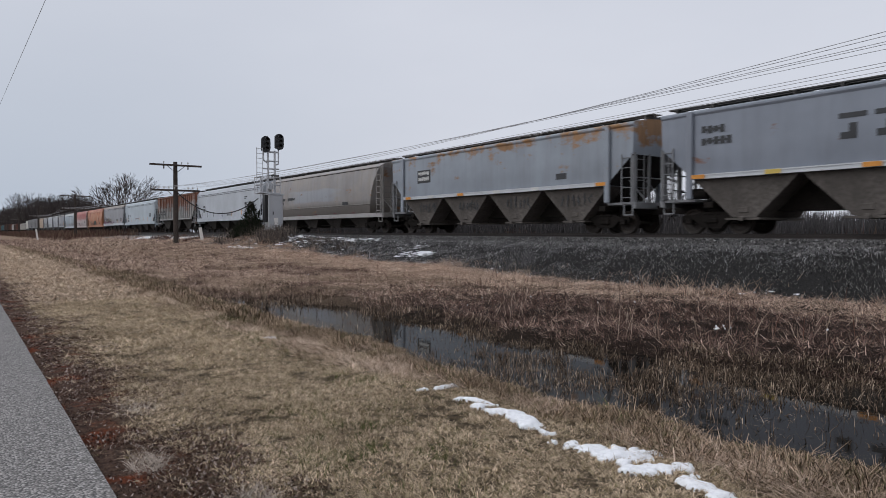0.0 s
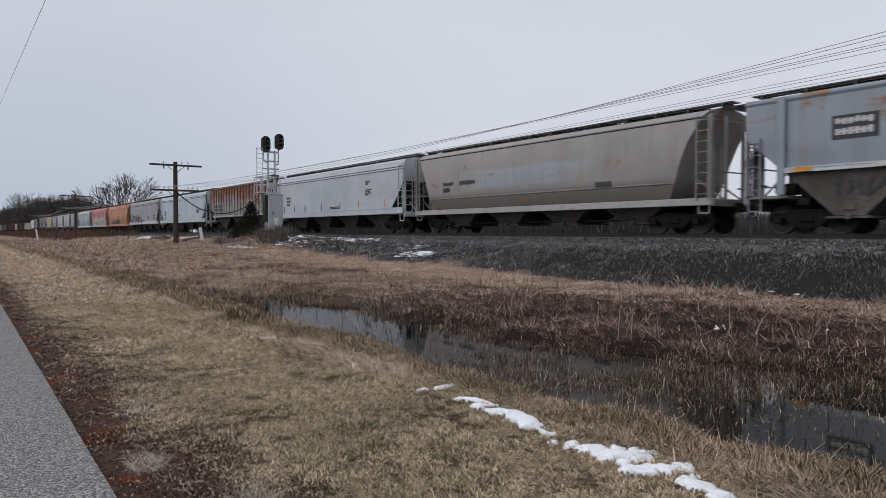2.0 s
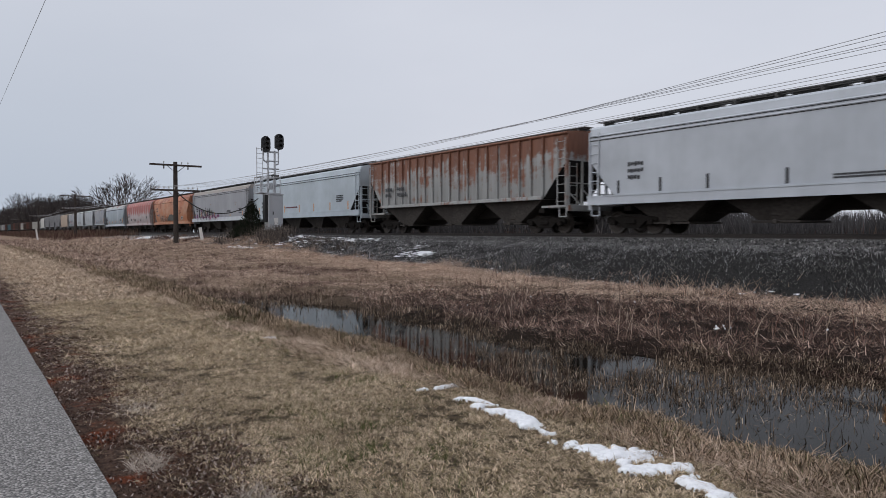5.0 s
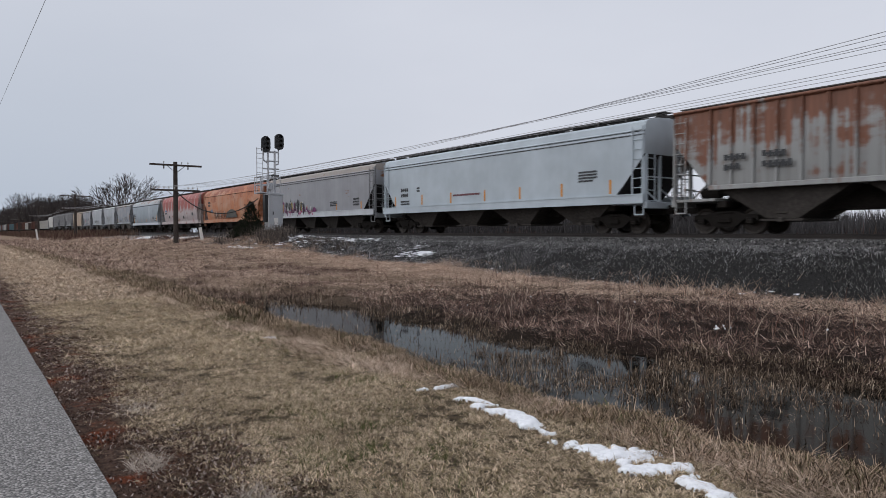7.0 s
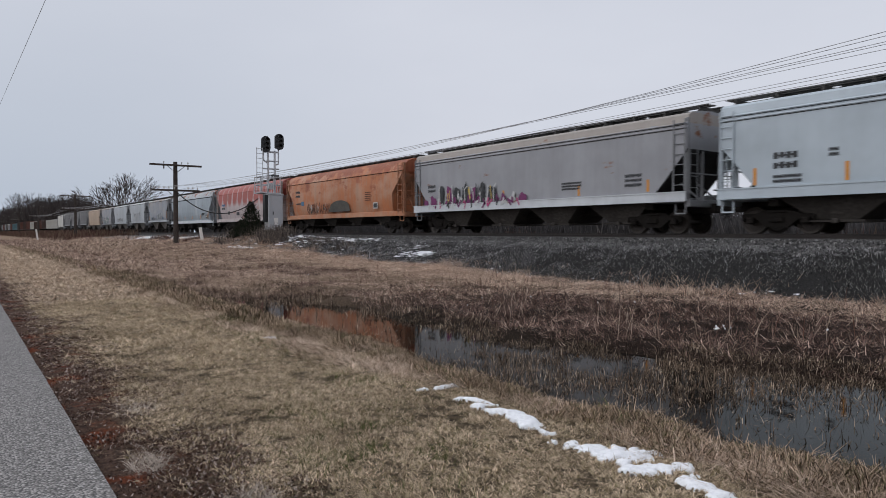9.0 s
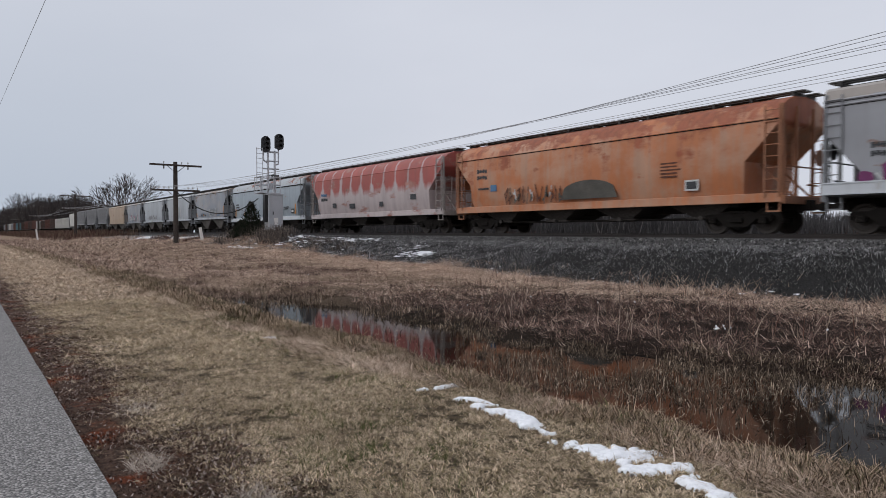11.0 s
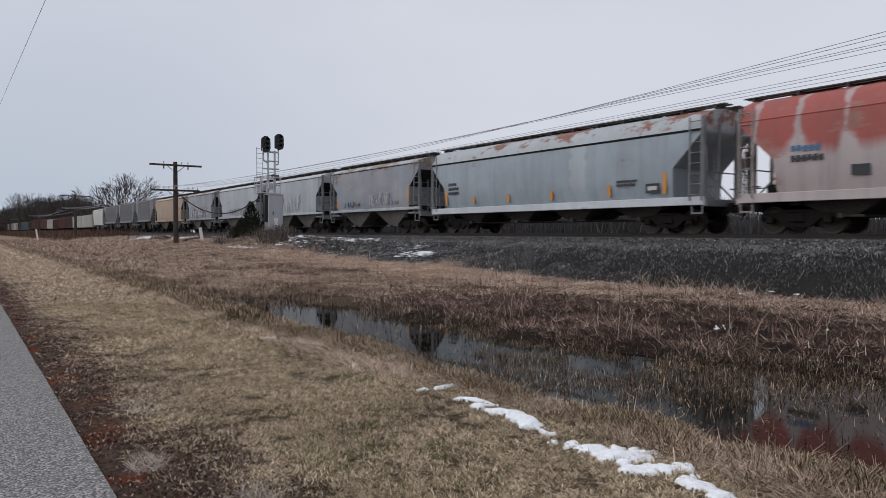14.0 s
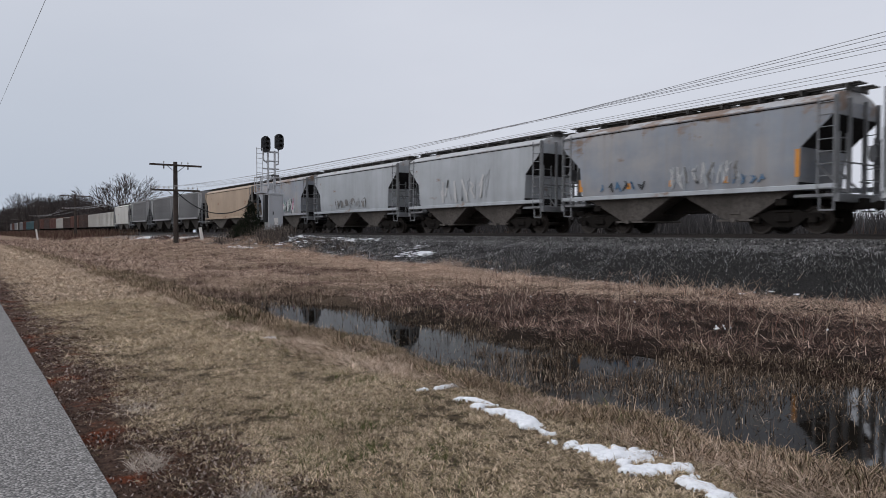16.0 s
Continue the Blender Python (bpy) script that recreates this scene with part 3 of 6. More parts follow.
FORMS = {
    # sawtooth: flat sides down to a stripe, deep hopper bays below it
    "sawtooth": dict(levels=[(1.88, 1.50, 1.25), (2.0, 1.55, 1.17), (3.02, 1.55, 0.03), (4.10, 1.55, 0.0), (4.13, 1.60, 0.0), (4.23, 1.60, 0.0), (4.27, 1.54, 0.0), (4.45, 0.55, 0.05), (4.48, 0.0, 0.06)],
                     sill=(1.88, 2.04), bays=4, bay=(1.92, 0.55, 0.42), post=1.22, walk=4.58),
    # smooth: tall side with a bead line, deep sill, short bays
    "smooth": dict(levels=[(1.30, 1.50, 1.55), (1.48, 1.55, 1.30), (1.85, 1.55, 0.95), (2.88, 1.55, 0.06), (3.0, 1.55, 0.0), (3.72, 1.55, 0.0), (3.73, 1.595, 0.0), (3.77, 1.595, 0.0), (3.78, 1.54, 0.0), (3.86, 1.54, 0.0), (3.87, 1.585, 0.0), (3.91, 1.585, 0.0), (3.92, 1.52, 0.0), (4.20, 1.46, 0.0), (4.29, 1.34, 0.0), (4.41, 0.75, 0.02), (4.46, 0.0, 0.04)],
                     sill=(1.14, 1.50), bays=4, bay=(1.3, 0.45, 0.62), post=0.0, walk=4.60),
    # round: bulging sides with no posts, slope sheets that reach the roof
    "round": dict(levels=[(1.22, 1.38, 1.75), (1.50, 1.50, 1.55), (1.78, 1.545, 1.45), (1.785, 1.575, 1.45), (1.83, 1.575, 1.43), (1.835, 1.555, 1.43), (2.0, 1.58, 1.36), (2.6, 1.61, 1.16), (3.2, 1.60, 0.90), (3.75, 1.55, 0.55), (4.02, 1.50, 0.38), (4.03, 1.525, 0.37), (4.08, 1.525, 0.36), (4.09, 1.47, 0.35), (4.28, 1.20, 0.28), (4.42, 0.55, 0.26), (4.45, 0.0, 0.26)],
                  sill=(0.98, 1.24), bays=4, bay=(1.24, 0.45, 0.55), post=0.0, walk=4.56),
    # centre: bulging sides, upright ends above short slope sheets
    "centre": dict(levels=[(1.22, 1.40, 1.30), (1.5, 1.50, 1.27), (2.0, 1.57, 1.23), (2.35, 1.60, 1.20), (3.0, 1.60, 0.55), (3.5, 1.57, 0.10), (3.62, 1.56, 0.07), (3.63, 1.575, 0.07), (3.66, 1.575, 0.07), (3.67, 1.54, 0.07), (3.95, 1.44, 0.05), (4.20, 1.22, 0.04), (4.38, 0.75, 0.04), (4.44, 0.0, 0.04)],
                   sill=(1.00, 1.30), bays=4, bay=(1.24, 0.60, 0.45), post=0.0, walk=4.54),
    # ribbed: outside posts, straight bottom edge
    "ribbed": dict(levels=[(1.50, 1.42, 1.5), (1.62, 1.48, 1.35), (3.1, 1.48, 0.05), (4.20, 1.48, 0.0), (4.22, 1.57, 0.0), (4.30, 1.57, 0.0), (4.32, 1.52, 0.0), (4.42, 0.6, 0.05), (4.45, 0.0, 0.05)],
                   sill=(1.48, 1.64), bays=3, bay=(1.55, 0.5, 0.5), post=0.0, walk=4.53),
    # short: two-bay cement hopper
    "short": dict(levels=[(1.36, 1.44, 1.16), (1.6, 1.50, 1.10), (2.2, 1.53, 1.06), (2.65, 1.53, 1.02), (3.05, 1.53, 0.62), (3.40, 1.53, 0.22), (3.56, 1.53, 0.11), (3.94, 1.51, 0.10), (3.95, 1.54, 0.10), (4.00, 1.54, 0.10), (4.01, 1.48, 0.10), (4.20, 1.18, 0.12), (4.34, 0.6, 0.14), (4.38, 0.0, 0.14)],
                  sill=(1.34, 1.50), bays=2, bay=(1.42, 0.50, 0.45), post=0.0, walk=4.52),
}
MESH_CACHE, HATCHES = {}, {}


def hopper_car(form, length, paint, label, sill_paint=None, tape=None, end_paint=None, bays=0, seed=0):
    F = FORMS[form]
    rng = random.Random(seed)
    half = length / 2 - 0.60
    car = empty("covered_hopper_car", pose(0, TRACK_Y, RAIL_TOP), label, "freight car", "cars of the train")
    levels = F["levels"]
    me = bm_mesh(shell(levels, half), "body", paint, True)
    me.set_sharp_from_angle(angle=radians(30))
    # slope sheets go dark: deep shade under the ends painted in with grime
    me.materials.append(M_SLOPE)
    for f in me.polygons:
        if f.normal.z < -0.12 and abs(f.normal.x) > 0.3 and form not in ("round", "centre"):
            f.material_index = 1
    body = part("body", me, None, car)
    md = body.modifiers.new("edge", "BEVEL")
    md.width, md.segments, md.limit_method, md.angle_limit = 0.025, 1, "ANGLE", radians(50)
    s0, s1 = F["sill"]
    sp, ep = sill_paint or paint, end_paint or paint
    hip = max(w for _, w, _ in levels)
    for s in (-1, 1):
        bm = bmesh.new()
        run = half if form in ("smooth", "round", "centre", "short") else half - levels[0][2] + 0.05
        yy = s * (hip + 0.005) if form not in ("round", "short", "centre") else s * 1.50
        bm_box(bm, 0, yy, (s0 + s1) / 2, run * 2, 0.09, s1 - s0, 0.015)
        if form in ("smooth", "sawtooth"):
            bm_box(bm, 0, yy + s * 0.03, s1 - 0.02, run * 2, 0.07, 0.04)
            bm_box(bm, 0, yy + s * 0.02, s0 + 0.02, run * 2, 0.07, 0.04)
        part("side_sill", bm, sp, car)
    # centre sill and underframe
    bm = bmesh.new()
    bm_box(bm, 0, 0, 0.92, half * 2 + 0.5, 0.36, 0.34, 0.02)
    for s in (-1, 1):
        bm_box(bm, s * (half - 1.75), 0, 1.0, 0.35, 2.6, 0.22, 0.02)
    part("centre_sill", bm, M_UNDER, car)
    # bays
    top_z, low_z, low_l = F["bay"]
    nb = bays or F["bays"]
    span = 2 * (half - levels[0][2])
    for k in range(nb):
        cx = -span / 2 + span * (k + 0.5) / nb
        tl = span / nb / 2 * (1.0 if form == "sawtooth" else 0.96)
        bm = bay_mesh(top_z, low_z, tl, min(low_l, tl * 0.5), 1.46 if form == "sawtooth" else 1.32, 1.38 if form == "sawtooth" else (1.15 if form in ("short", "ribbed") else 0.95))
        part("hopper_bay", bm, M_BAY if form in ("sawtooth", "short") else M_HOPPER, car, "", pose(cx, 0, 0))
    bm = bmesh.new()
    if form in ("round", "centre"):
        bm_rod(bm, (-span / 2, -0.75, 0.52), (span / 2, -0.75, 0.52), 0.045, 8)
        bm_rod(bm, (-span / 2, -1.1, 1.10), (span / 2, -1.1, 1.10), 0.03, 6)
        part("brake_pipe", bm, M_UNDER, car)
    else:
        # one dark box for the inner sheets, also filling in shade behind the bays
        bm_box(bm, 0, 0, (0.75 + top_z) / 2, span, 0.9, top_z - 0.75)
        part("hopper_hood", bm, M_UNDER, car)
    # ends: platform, corner posts, ladders, grab irons
    key = (form, ep.name)
    if key not in MESH_CACHE:
        top = 3.1 if form in ("sawtooth", "ribbed") else 4.1
        bm = bmesh.new()
        d = levels[0][2] + 0.1
        bm_box(bm, -d / 2, 0, 1.16, d, 2.9, 0.10, 0.01)
        bm_box(bm, 0.0, 0, 1.08, 0.14, 3.0, 0.26, 0.02)
        for s in (-1, 1):
            bm_box(bm, -0.06, s * 1.46, (1.2 + top) / 2, 0.12, 0.10, top - 1.2, 0.01)
            bm_box(bm, -0.06, s * 0.55, (1.2 + top) / 2, 0.10, 0.10, top - 1.2, 0.01)
            bm_rod(bm, (-0.1, s * 0.55, 1.2), (-d + 0.1, s * 0.55, 2.4), 0.035, 6)
            bm_box(bm, -0.30, s * 1.47, 0.72, 0.42, 0.04, 0.05)
            for q in (-0.5, -0.1):
                bm_box(bm, q, s * 1.47, 0.92, 0.04, 0.04, 0.44)
        bm_rod(bm, (-0.02, -1.45, 2.15), (-0.02, 1.45, 2.15), 0.025, 6)
        bm_rod(bm, (-0.05, 0.2, 1.6), (-0.05, 0.9, 1.6), 0.03, 6)
        bmesh.ops.create_cone(bm, cap_ends=True, segments=18, radius1=0.26, radius2=0.26, depth=0.05, matrix=pose(0.06, 0.75, 2.5, 0, 90, 0))
        end = bm_mesh(bm, "end_frame", ep)
        lad = ladder_mesh({"sawtooth": 1.9}.get(form, 2.9), ep)
        lad2 = ladder_mesh(2.0, ep)
        bm = bmesh.new()
        bm_prism(bm, [(-levels[0][2] - 0.05, s0 + 0.02), (-levels[0][2] - 0.05, s0 + 0.5), (-levels[0][2] + 0.12, s0 + 0.5), (-levels[0][2] + 0.2, s1), (0, s1), (0, s0 + 0.05)], -0.02, 0.02)
        MESH_CACHE[key] = (end, lad, lad2)
    end, lad, lad2 = MESH_CACHE[key]
    for s in (-1, 1):
        turn = 0 if s > 0 else 180
        part("end_frame", end, None, car, "", pose(s * half, 0, 0, 0, 0, turn))
        for q in (-1, 1):
            part("ladder", lad, None, car, "", pose(s * (half - 0.30), q * (hip - 0.0 if top_z > 0 else 0), 1.15))
            part("ladder", lad2, None, car, "", pose(s * (half + 0.03), q * 1.2, 1.0, 0, 0, 90))
        part("coupler", COUPLER, None, car, "", pose(s * (half + 0.55), 0, 0.86, 0, 0, turn))
        add_truck(car, s * (half - 1.75))
    if F["post"]:
        for s in (-1, 1):
            for q in (-1, 1):
                bm = bmesh.new()
                bm_box(bm, s * (half - F["post"]), q * (hip + 0.03), 2.72, 0.24, 0.12, 3.05, 0.03)
                part("side_post", bm, paint, car)
    if form == "ribbed":
        bm = bmesh.new()
        bm_box(bm, 0, 0, 2.9, 0.09, 0.09, 2.6, 0.02)
        rib = bm_mesh(bm, "rib", paint)
        nr = 19
        for k in range(nr):
            x = -half + 1.45 + (2 * half - 2.9) * k / (nr - 1)
            for q in (-1, 1):
                part("rib", rib, None, car, "", pose(x, q * 1.53, 0))
    # roof: walkway on brackets and hatch covers
    zw = F["walk"]
    bm = bmesh.new()
    for q in (-0.62, -0.30, 0.30, 0.62):
        bm_box(bm, 0, q, zw, half * 2 + 0.5, 0.22, 0.035)
    nbk = int(half * 2 / 1.35)
    for k in range(nbk + 1):
        bm_box(bm, -half + 0.1 + (2 * half - 0.2) * k / nbk, 0, zw - 0.09, 0.05, 1.5, 0.16)
    part("roof_walkway", bm, M_WALKWAY, car)
    nh = nb * 2 if form != "short" else 6
    hl = round((2 * half - 1.8) / nh * 0.82, 2)
    if hl not in HATCHES:
        bm = bmesh.new()
        bm_box(bm, 0, 0, 0, hl, 0.40, 0.15, 0.03)
        bm_box(bm, 0, 0, 0.09, hl * 0.8, 0.06, 0.05, 0.01)
        HATCHES[hl] = bm_mesh(bm, "hatch_cover", M_HATCH)
    for k in range(nh):
        part("hatch_cover", HATCHES[hl], None, car, "", pose(-half + 0.9 + (2 * half - 1.8) * (k + 0.5) / nh, 0, zw - 0.02))
    part("brake_cylinder", BRAKE, None, car, "", pose(-half + 0.85, -0.4, 1.45))
    # side marks
    yv_ = -(hip + 0.062) if form in ("sawtooth", "smooth") else -(hip + 0.055)
    if tape:
        zt, ht, xs = tape
        for x, mt in xs:
            sw = -(side_half_width(levels, zt) + 0.008) if form != "sawtooth" else yv_ - 0.03
            if form == "sawtooth":
                panel(car, x, x + 0.5, zt, zt + ht, sw, mt, "reflector")
            else:
                panel(car, x, x + (0.19 if form == "short" else 0.11), zt, zt + ht, sw, mt, "reflector")
    # dark strips below the beads: gutter line and its shade, drawn as one
    shade_lines_at = {"round": ((4.005, 0.42),), "centre": ((3.605, 0.10),), "short": ((3.925, 0.12),), "smooth": ((3.715, 0.02), (3.855, 0.02))}
    for zs, ins in () if paint.name == "faded_red_paint" else shade_lines_at.get(form, ()):
        for q in (-1, 1):
            bm = bmesh.new()
            bm_box(bm, 0, q * (side_half_width(levels, zs) + 0.008), zs, 2 * (half - ins), 0.016, 0.08 if paint.name == "steel_grey_paint" else 0.028 if form != "smooth" else 0.02)
            part("roof_edge_shade", bm, M_UNDER, car, "dark strip for the gutter line and shade below the roof edge")
    CARS.append(car)
    return car


def box_car(length, height, paint, label, roof=True):
    half = length / 2 - 0.5
    car = empty("box_car" if roof else "gondola_car", pose(0, TRACK_Y, RAIL_TOP), label, "freight car", "cars of the train")
    lv = [(1.0, 1.45, 0), (1.05, 1.5, 0), (height - 0.1, 1.5, 0), (height - 0.05, 1.54, 0), (height, 1.5, 0)]
    if roof:
        lv += [(height + 0.25, 0.0, 0.05)]
    part("body", shell(lv, half), paint, car)
    bm = bmesh.new()
    bm_box(bm, 0, 0, 2.4, 0.1, 0.1, height - 1.1, 0.02)
    rib = bm_mesh(bm, "rib", paint)
    for k in range(11):
        part("rib", rib, None, car, "", pose(-half + 0.2 + (2 * half - 0.4) * k / 10, -1.54, (height - 3.7) / 2))
    bm = bmesh.new()
    bm_box(bm, 0, 0, 0.9, half * 2 + 0.4, 0.4, 0.3, 0.02)
    part("centre_sill", bm, M_UNDER, car)
    for s in (-1, 1):
        add_truck(car, s * (half - 1.6))
        part("coupler", COUPLER, None, car, "", pose(s * (half + 0.45), 0, 0.86, 0, 0, 0 if s > 0 else 180))
    CARS.append(car)
    return car


P_SLATE = car_paint("slate_grey_paint", (0.235, 0.262, 0.31), 0.05, grime=0.25)
P_SLATE_RUST = car_paint("slate_grey_rusted_paint", (0.285, 0.32, 0.365), 0.36, (0.25, 0.135, 0.06), 0.3, top_rust=0.09, streaky=0.8)
P_TAUPE = car_paint("taupe_grey_paint", (0.30, 0.288, 0.285), 0.10, (0.24, 0.12, 0.06), 0.35, fade=(0.15, 0.135, 0.122), fade_z=1.72, ragged=0.5, chalk=(0.335, 0.302, 0.275), smear=(-4.6, 3.6, 2.15, 3.15, (0.33, 0.355, 0.40)))
P_PALE = car_paint("pale_grey_paint", (0.47, 0.50, 0.54), 0.0, grime=0.10)
P_PALE_BLUE = car_paint("pale_blue_grey_paint", (0.455, 0.515, 0.56), 0.0, grime=0.08)
P_MID = car_paint("mid_grey_paint", (0.315, 0.32, 0.34), 0.05, grime=0.2, band=(3.93, 4.32, (0.36, 0.315, 0.275)))
P_RUSTY = car_paint("rusted_ribbed_paint", (0.33, 0.335, 0.33), 0.66, (0.165, 0.068, 0.040), 0.4, top_rust=0.24, streaky=2.5)
P_ORANGE = car_paint("faded_orange_paint", (0.47, 0.165, 0.065), 0.40, (0.25, 0.07, 0.03), 0.35, top_rust=0.16, streaky=1.6, chalk=(0.50, 0.29, 0.19))
M_OVERPAINT = plain("grey_overpaint", (0.085, 0.078, 0.065), 0.7, 0.1, 0.3)
M_RUST_MARK = plain("rust_brown_mark", (0.11, 0.035, 0.018), 0.7, 0.1, 0.2)
P_RED = car_paint("faded_red_paint", (0.37, 0.088, 0.072), 0.30, (0.30, 0.15, 0.12), 0.4, fade=(0.47, 0.40, 0.395), seams=1.36, ragged=0.7, fade_z=2.35)
# the next three pale roof bands paint in light on the roof's curve
P_STEEL = car_paint("steel_grey_paint", (0.33, 0.38, 0.42), 0.09, (0.20, 0.075, 0.05), 0.3, top_rust=0.125, band=(3.68, 4.6, (0.42, 0.44, 0.45)), smear=(1.9, 2.9, 1.2, 4.9, (0.47, 0.51, 0.54)))
P_CEMENT = car_paint("dusty_grey_paint", (0.27, 0.295, 0.335), 0.28, (0.20, 0.14, 0.105), 0.4, top_rust=0.12, chalk=(0.355, 0.345, 0.345), band=(3.98, 4.6, (0.47, 0.46, 0.455)))
P_CEMENT2 = car_paint("light_dusty_grey_paint", (0.42, 0.445, 0.47), 0.10, (0.24, 0.17, 0.13), 0.3, band=(3.98, 4.6, (0.50, 0.50, 0.50)))
P_TAN = car_paint("tan_paint", (0.42, 0.31, 0.22), 0.12, grime=0.25)
P_GREYRIB = car_paint("grey_ribbed_paint", (0.30, 0.30, 0.305), 0.08, grime=0.3)
P_WHITEISH = car_paint("chalky_paint", (0.55, 0.53, 0.49), 0.1, grime=0.2)
P_OXIDE = car_paint("oxide_brown_paint", (0.13, 0.05, 0.035), 0.3, grime=0.3)
P_DARKBROWN = car_paint("dark_brown_paint", (0.07, 0.04, 0.032), 0.3, grime=0.3)
P_TEAL = car_paint("teal_paint", (0.09, 0.17, 0.19), 0.1, grime=0.3)
P_SILL_W = car_paint("sill_pale_paint", (0.55, 0.575, 0.60), 0.08, grime=0.15)
P_SILL_D = car_paint("sill_dusty_paint", (0.50, 0.43, 0.42), 0.35, (0.28, 0.10, 0.07), 0.3)
P_SILL_TAUPE = car_paint("sill_taupe_paint", (0.37, 0.355, 0.35), 0.08, grime=0.25)
P_ENDGREY = plain("end_ironwork_grey", (0.22, 0.225, 0.235), 0.6, 0.1, 0.2)
P_ENDTAUPE = plain("end_ironwork_taupe", (0.26, 0.245, 0.23), 0.6, 0.1, 0.2)
P_ENDORANGE = plain("end_ironwork_orange", (0.36, 0.16, 0.085), 0.7, 0.1, 0.25)
P_ENDRED = plain("end_ironwork_dusty", (0.33, 0.29, 0.27), 0.7, 0.1, 0.25)

M_RED_LETTER = plain("dark_red_lettering", (0.16, 0.05, 0.06), 0.6)
O, W_, D_, Y_ = M_ORANGE_TAPE, M_WHITE_TAPE, M_LETTER_DARK, M_YELLOW
rr = random.Random(11)
JOINTS = [12.2, 30.69, 49.2, 68.5, 88.4, 106.2, 126.12, 144.5, 162.4, 179.75, 197.2, 209.35, 221.2, 233.65, 244.95, 259.7, 271.1, 283.7, 296.0, 308.8]


def length_of(k):
    return JOINTS[k + 1] - JOINTS[k]


# lead car: slate, black marks
c = hopper_car("sawtooth", length_of(0), P_SLATE, "slate grey four-bay covered hopper car with orange reflectors", tape=(1.89, 0.14, [(-7.3, O), (-4.7, Y_), (-1.9, O), (0.9, Y_), (3.7, O), (6.8, O)]), sill_paint=P_SILL_W, end_paint=P_ENDGREY)
lettering(c, -7.0, 3.55, -1.565, [0.9, 1.15], 0.26, D_, rr)
for k in range(4):
    x = -2.6 + 0.95 * k
    panel(c, x, x + 0.75, 3.35, 3.5, -1.556, D_)
    panel(c, x + 0.28, x + 0.5, 2.75, 3.2, -1.556, D_)
    panel(c, x + 0.05, x + 0.28, 2.75, 2.95, -1.556, D_)
# rusted slate car
c = hopper_car("sawtooth", length_of(1), P_SLATE_RUST, "slate grey four-bay covered hopper car with rust patches", tape=(1.89, 0.14, [(-7.0, O), (-4.8, W_), (-2.2, O), (0.6, W_), (3.2, W_), (6.9, O)]), sill_paint=P_SILL_W, end_paint=P_ENDGREY)
panel(c, -6.0, -4.75, 2.75, 3.45, -1.556, D_)
lettering(c, -5.9, 3.28, -1.565, [1.05, 1.05], 0.2, M_LETTER_LIGHT, rr)
panel(c, 4.6, 5.2, 2.3, 2.55, -1.556, D_)
for k in range(4):
    spray(c, -6.0 + 3.9 * k * 0.92, -4.2 + 3.9 * k * 0.92, 1.15, 1.65, -1.465, [D_], rr, 6)
# taupe rounded car
c = hopper_car("round", length_of(2), P_TAUPE, "taupe grey round-sided covered hopper car with dark grime", end_paint=P_ENDTAUPE, sill_paint=P_SILL_TAUPE)
lettering(c, -6.3, 2.55, -1.625, [0.9, 0.6], 0.2, D_, rr)
lettering(c, -4.9, 2.55, -1.625, [1.3], 0.22, D_, rr)
panel(c, 4.0, 4.8, 1.85, 2.05, -1.6, D_)
for x in (-6.9, -3.2, -0.4, 2.6, 5.2):
    panel(c, x, x + 0.45, 1.27, 1.33, -1.553, M_RED_LETTER, "reflector")
# pale car
c = hopper_car("smooth", length_of(3), P_PALE, "pale grey smooth-sided covered hopper car", sill_paint=P_PALE, end_paint=P_PALE, tape=(1.56, 0.5, [(-7.9, D_), (-6.0, D_), (-4.1, D_), (-1.4, D_), (1.4, O), (4.0, O), (7.2, O)]))
lettering(c, -7.4, 2.65, -1.56, [0.75, 0.75, 0.6], 0.17, D_, rr)
lettering(c, 4.9, 3.2, -1.56, [0.7, 0.4], 0.09, D_, rr)
lettering(c, 4.9, 2.7, -1.56, [0.8, 0.6, 0.7, 0.4], 0.07, D_, rr)
lettering(c, 0.0, 1.75, -1.56, [1.5, 1.5], 0.06, D_, rr)
# rust-streaked ribbed car
c = hopper_car("ribbed", length_of(4), P_RUSTY, "rust-streaked ribbed three-bay covered hopper car", end_paint=P_RUSTY)
lettering(c, -6.3, 2.55, -1.59, [0.8, 0.6], 0.22, D_, rr)
lettering(c, -5.0, 2.55, -1.59, [0.8, 1.0], 0.22, D_, rr)
# pale blue-grey car
c = hopper_car("smooth", length_of(5), P_PALE_BLUE, "pale blue-grey smooth covered hopper car with yellow marks", sill_paint=P_PALE_BLUE, end_paint=P_PALE_BLUE, tape=(1.56, 0.55, [(-8.15, O), (-5.4, O), (-2.75, O), (0.0, O), (2.5, O), (5.1, O), (7.7, O)]))
lettering(c, -7.5, 2.45, -1.56, [0.8, 0.8], 0.2, D_, rr)
lettering(c, -7.5, 1.8, -1.56, [0.9, 0.9], 0.1, D_, rr)
lettering(c, -2.5, 1.95, -1.56, [2.2], 0.1, M_RED_LETTER, rr)
lettering(c, -5.85, 2.5, -1.56, [0.3, 0.3], 0.1, D_, rr)
lettering(c, 6.1, 2.5, -1.56, [1.0, 1.0, 1.0, 0.8], 0.08, D_, rr)
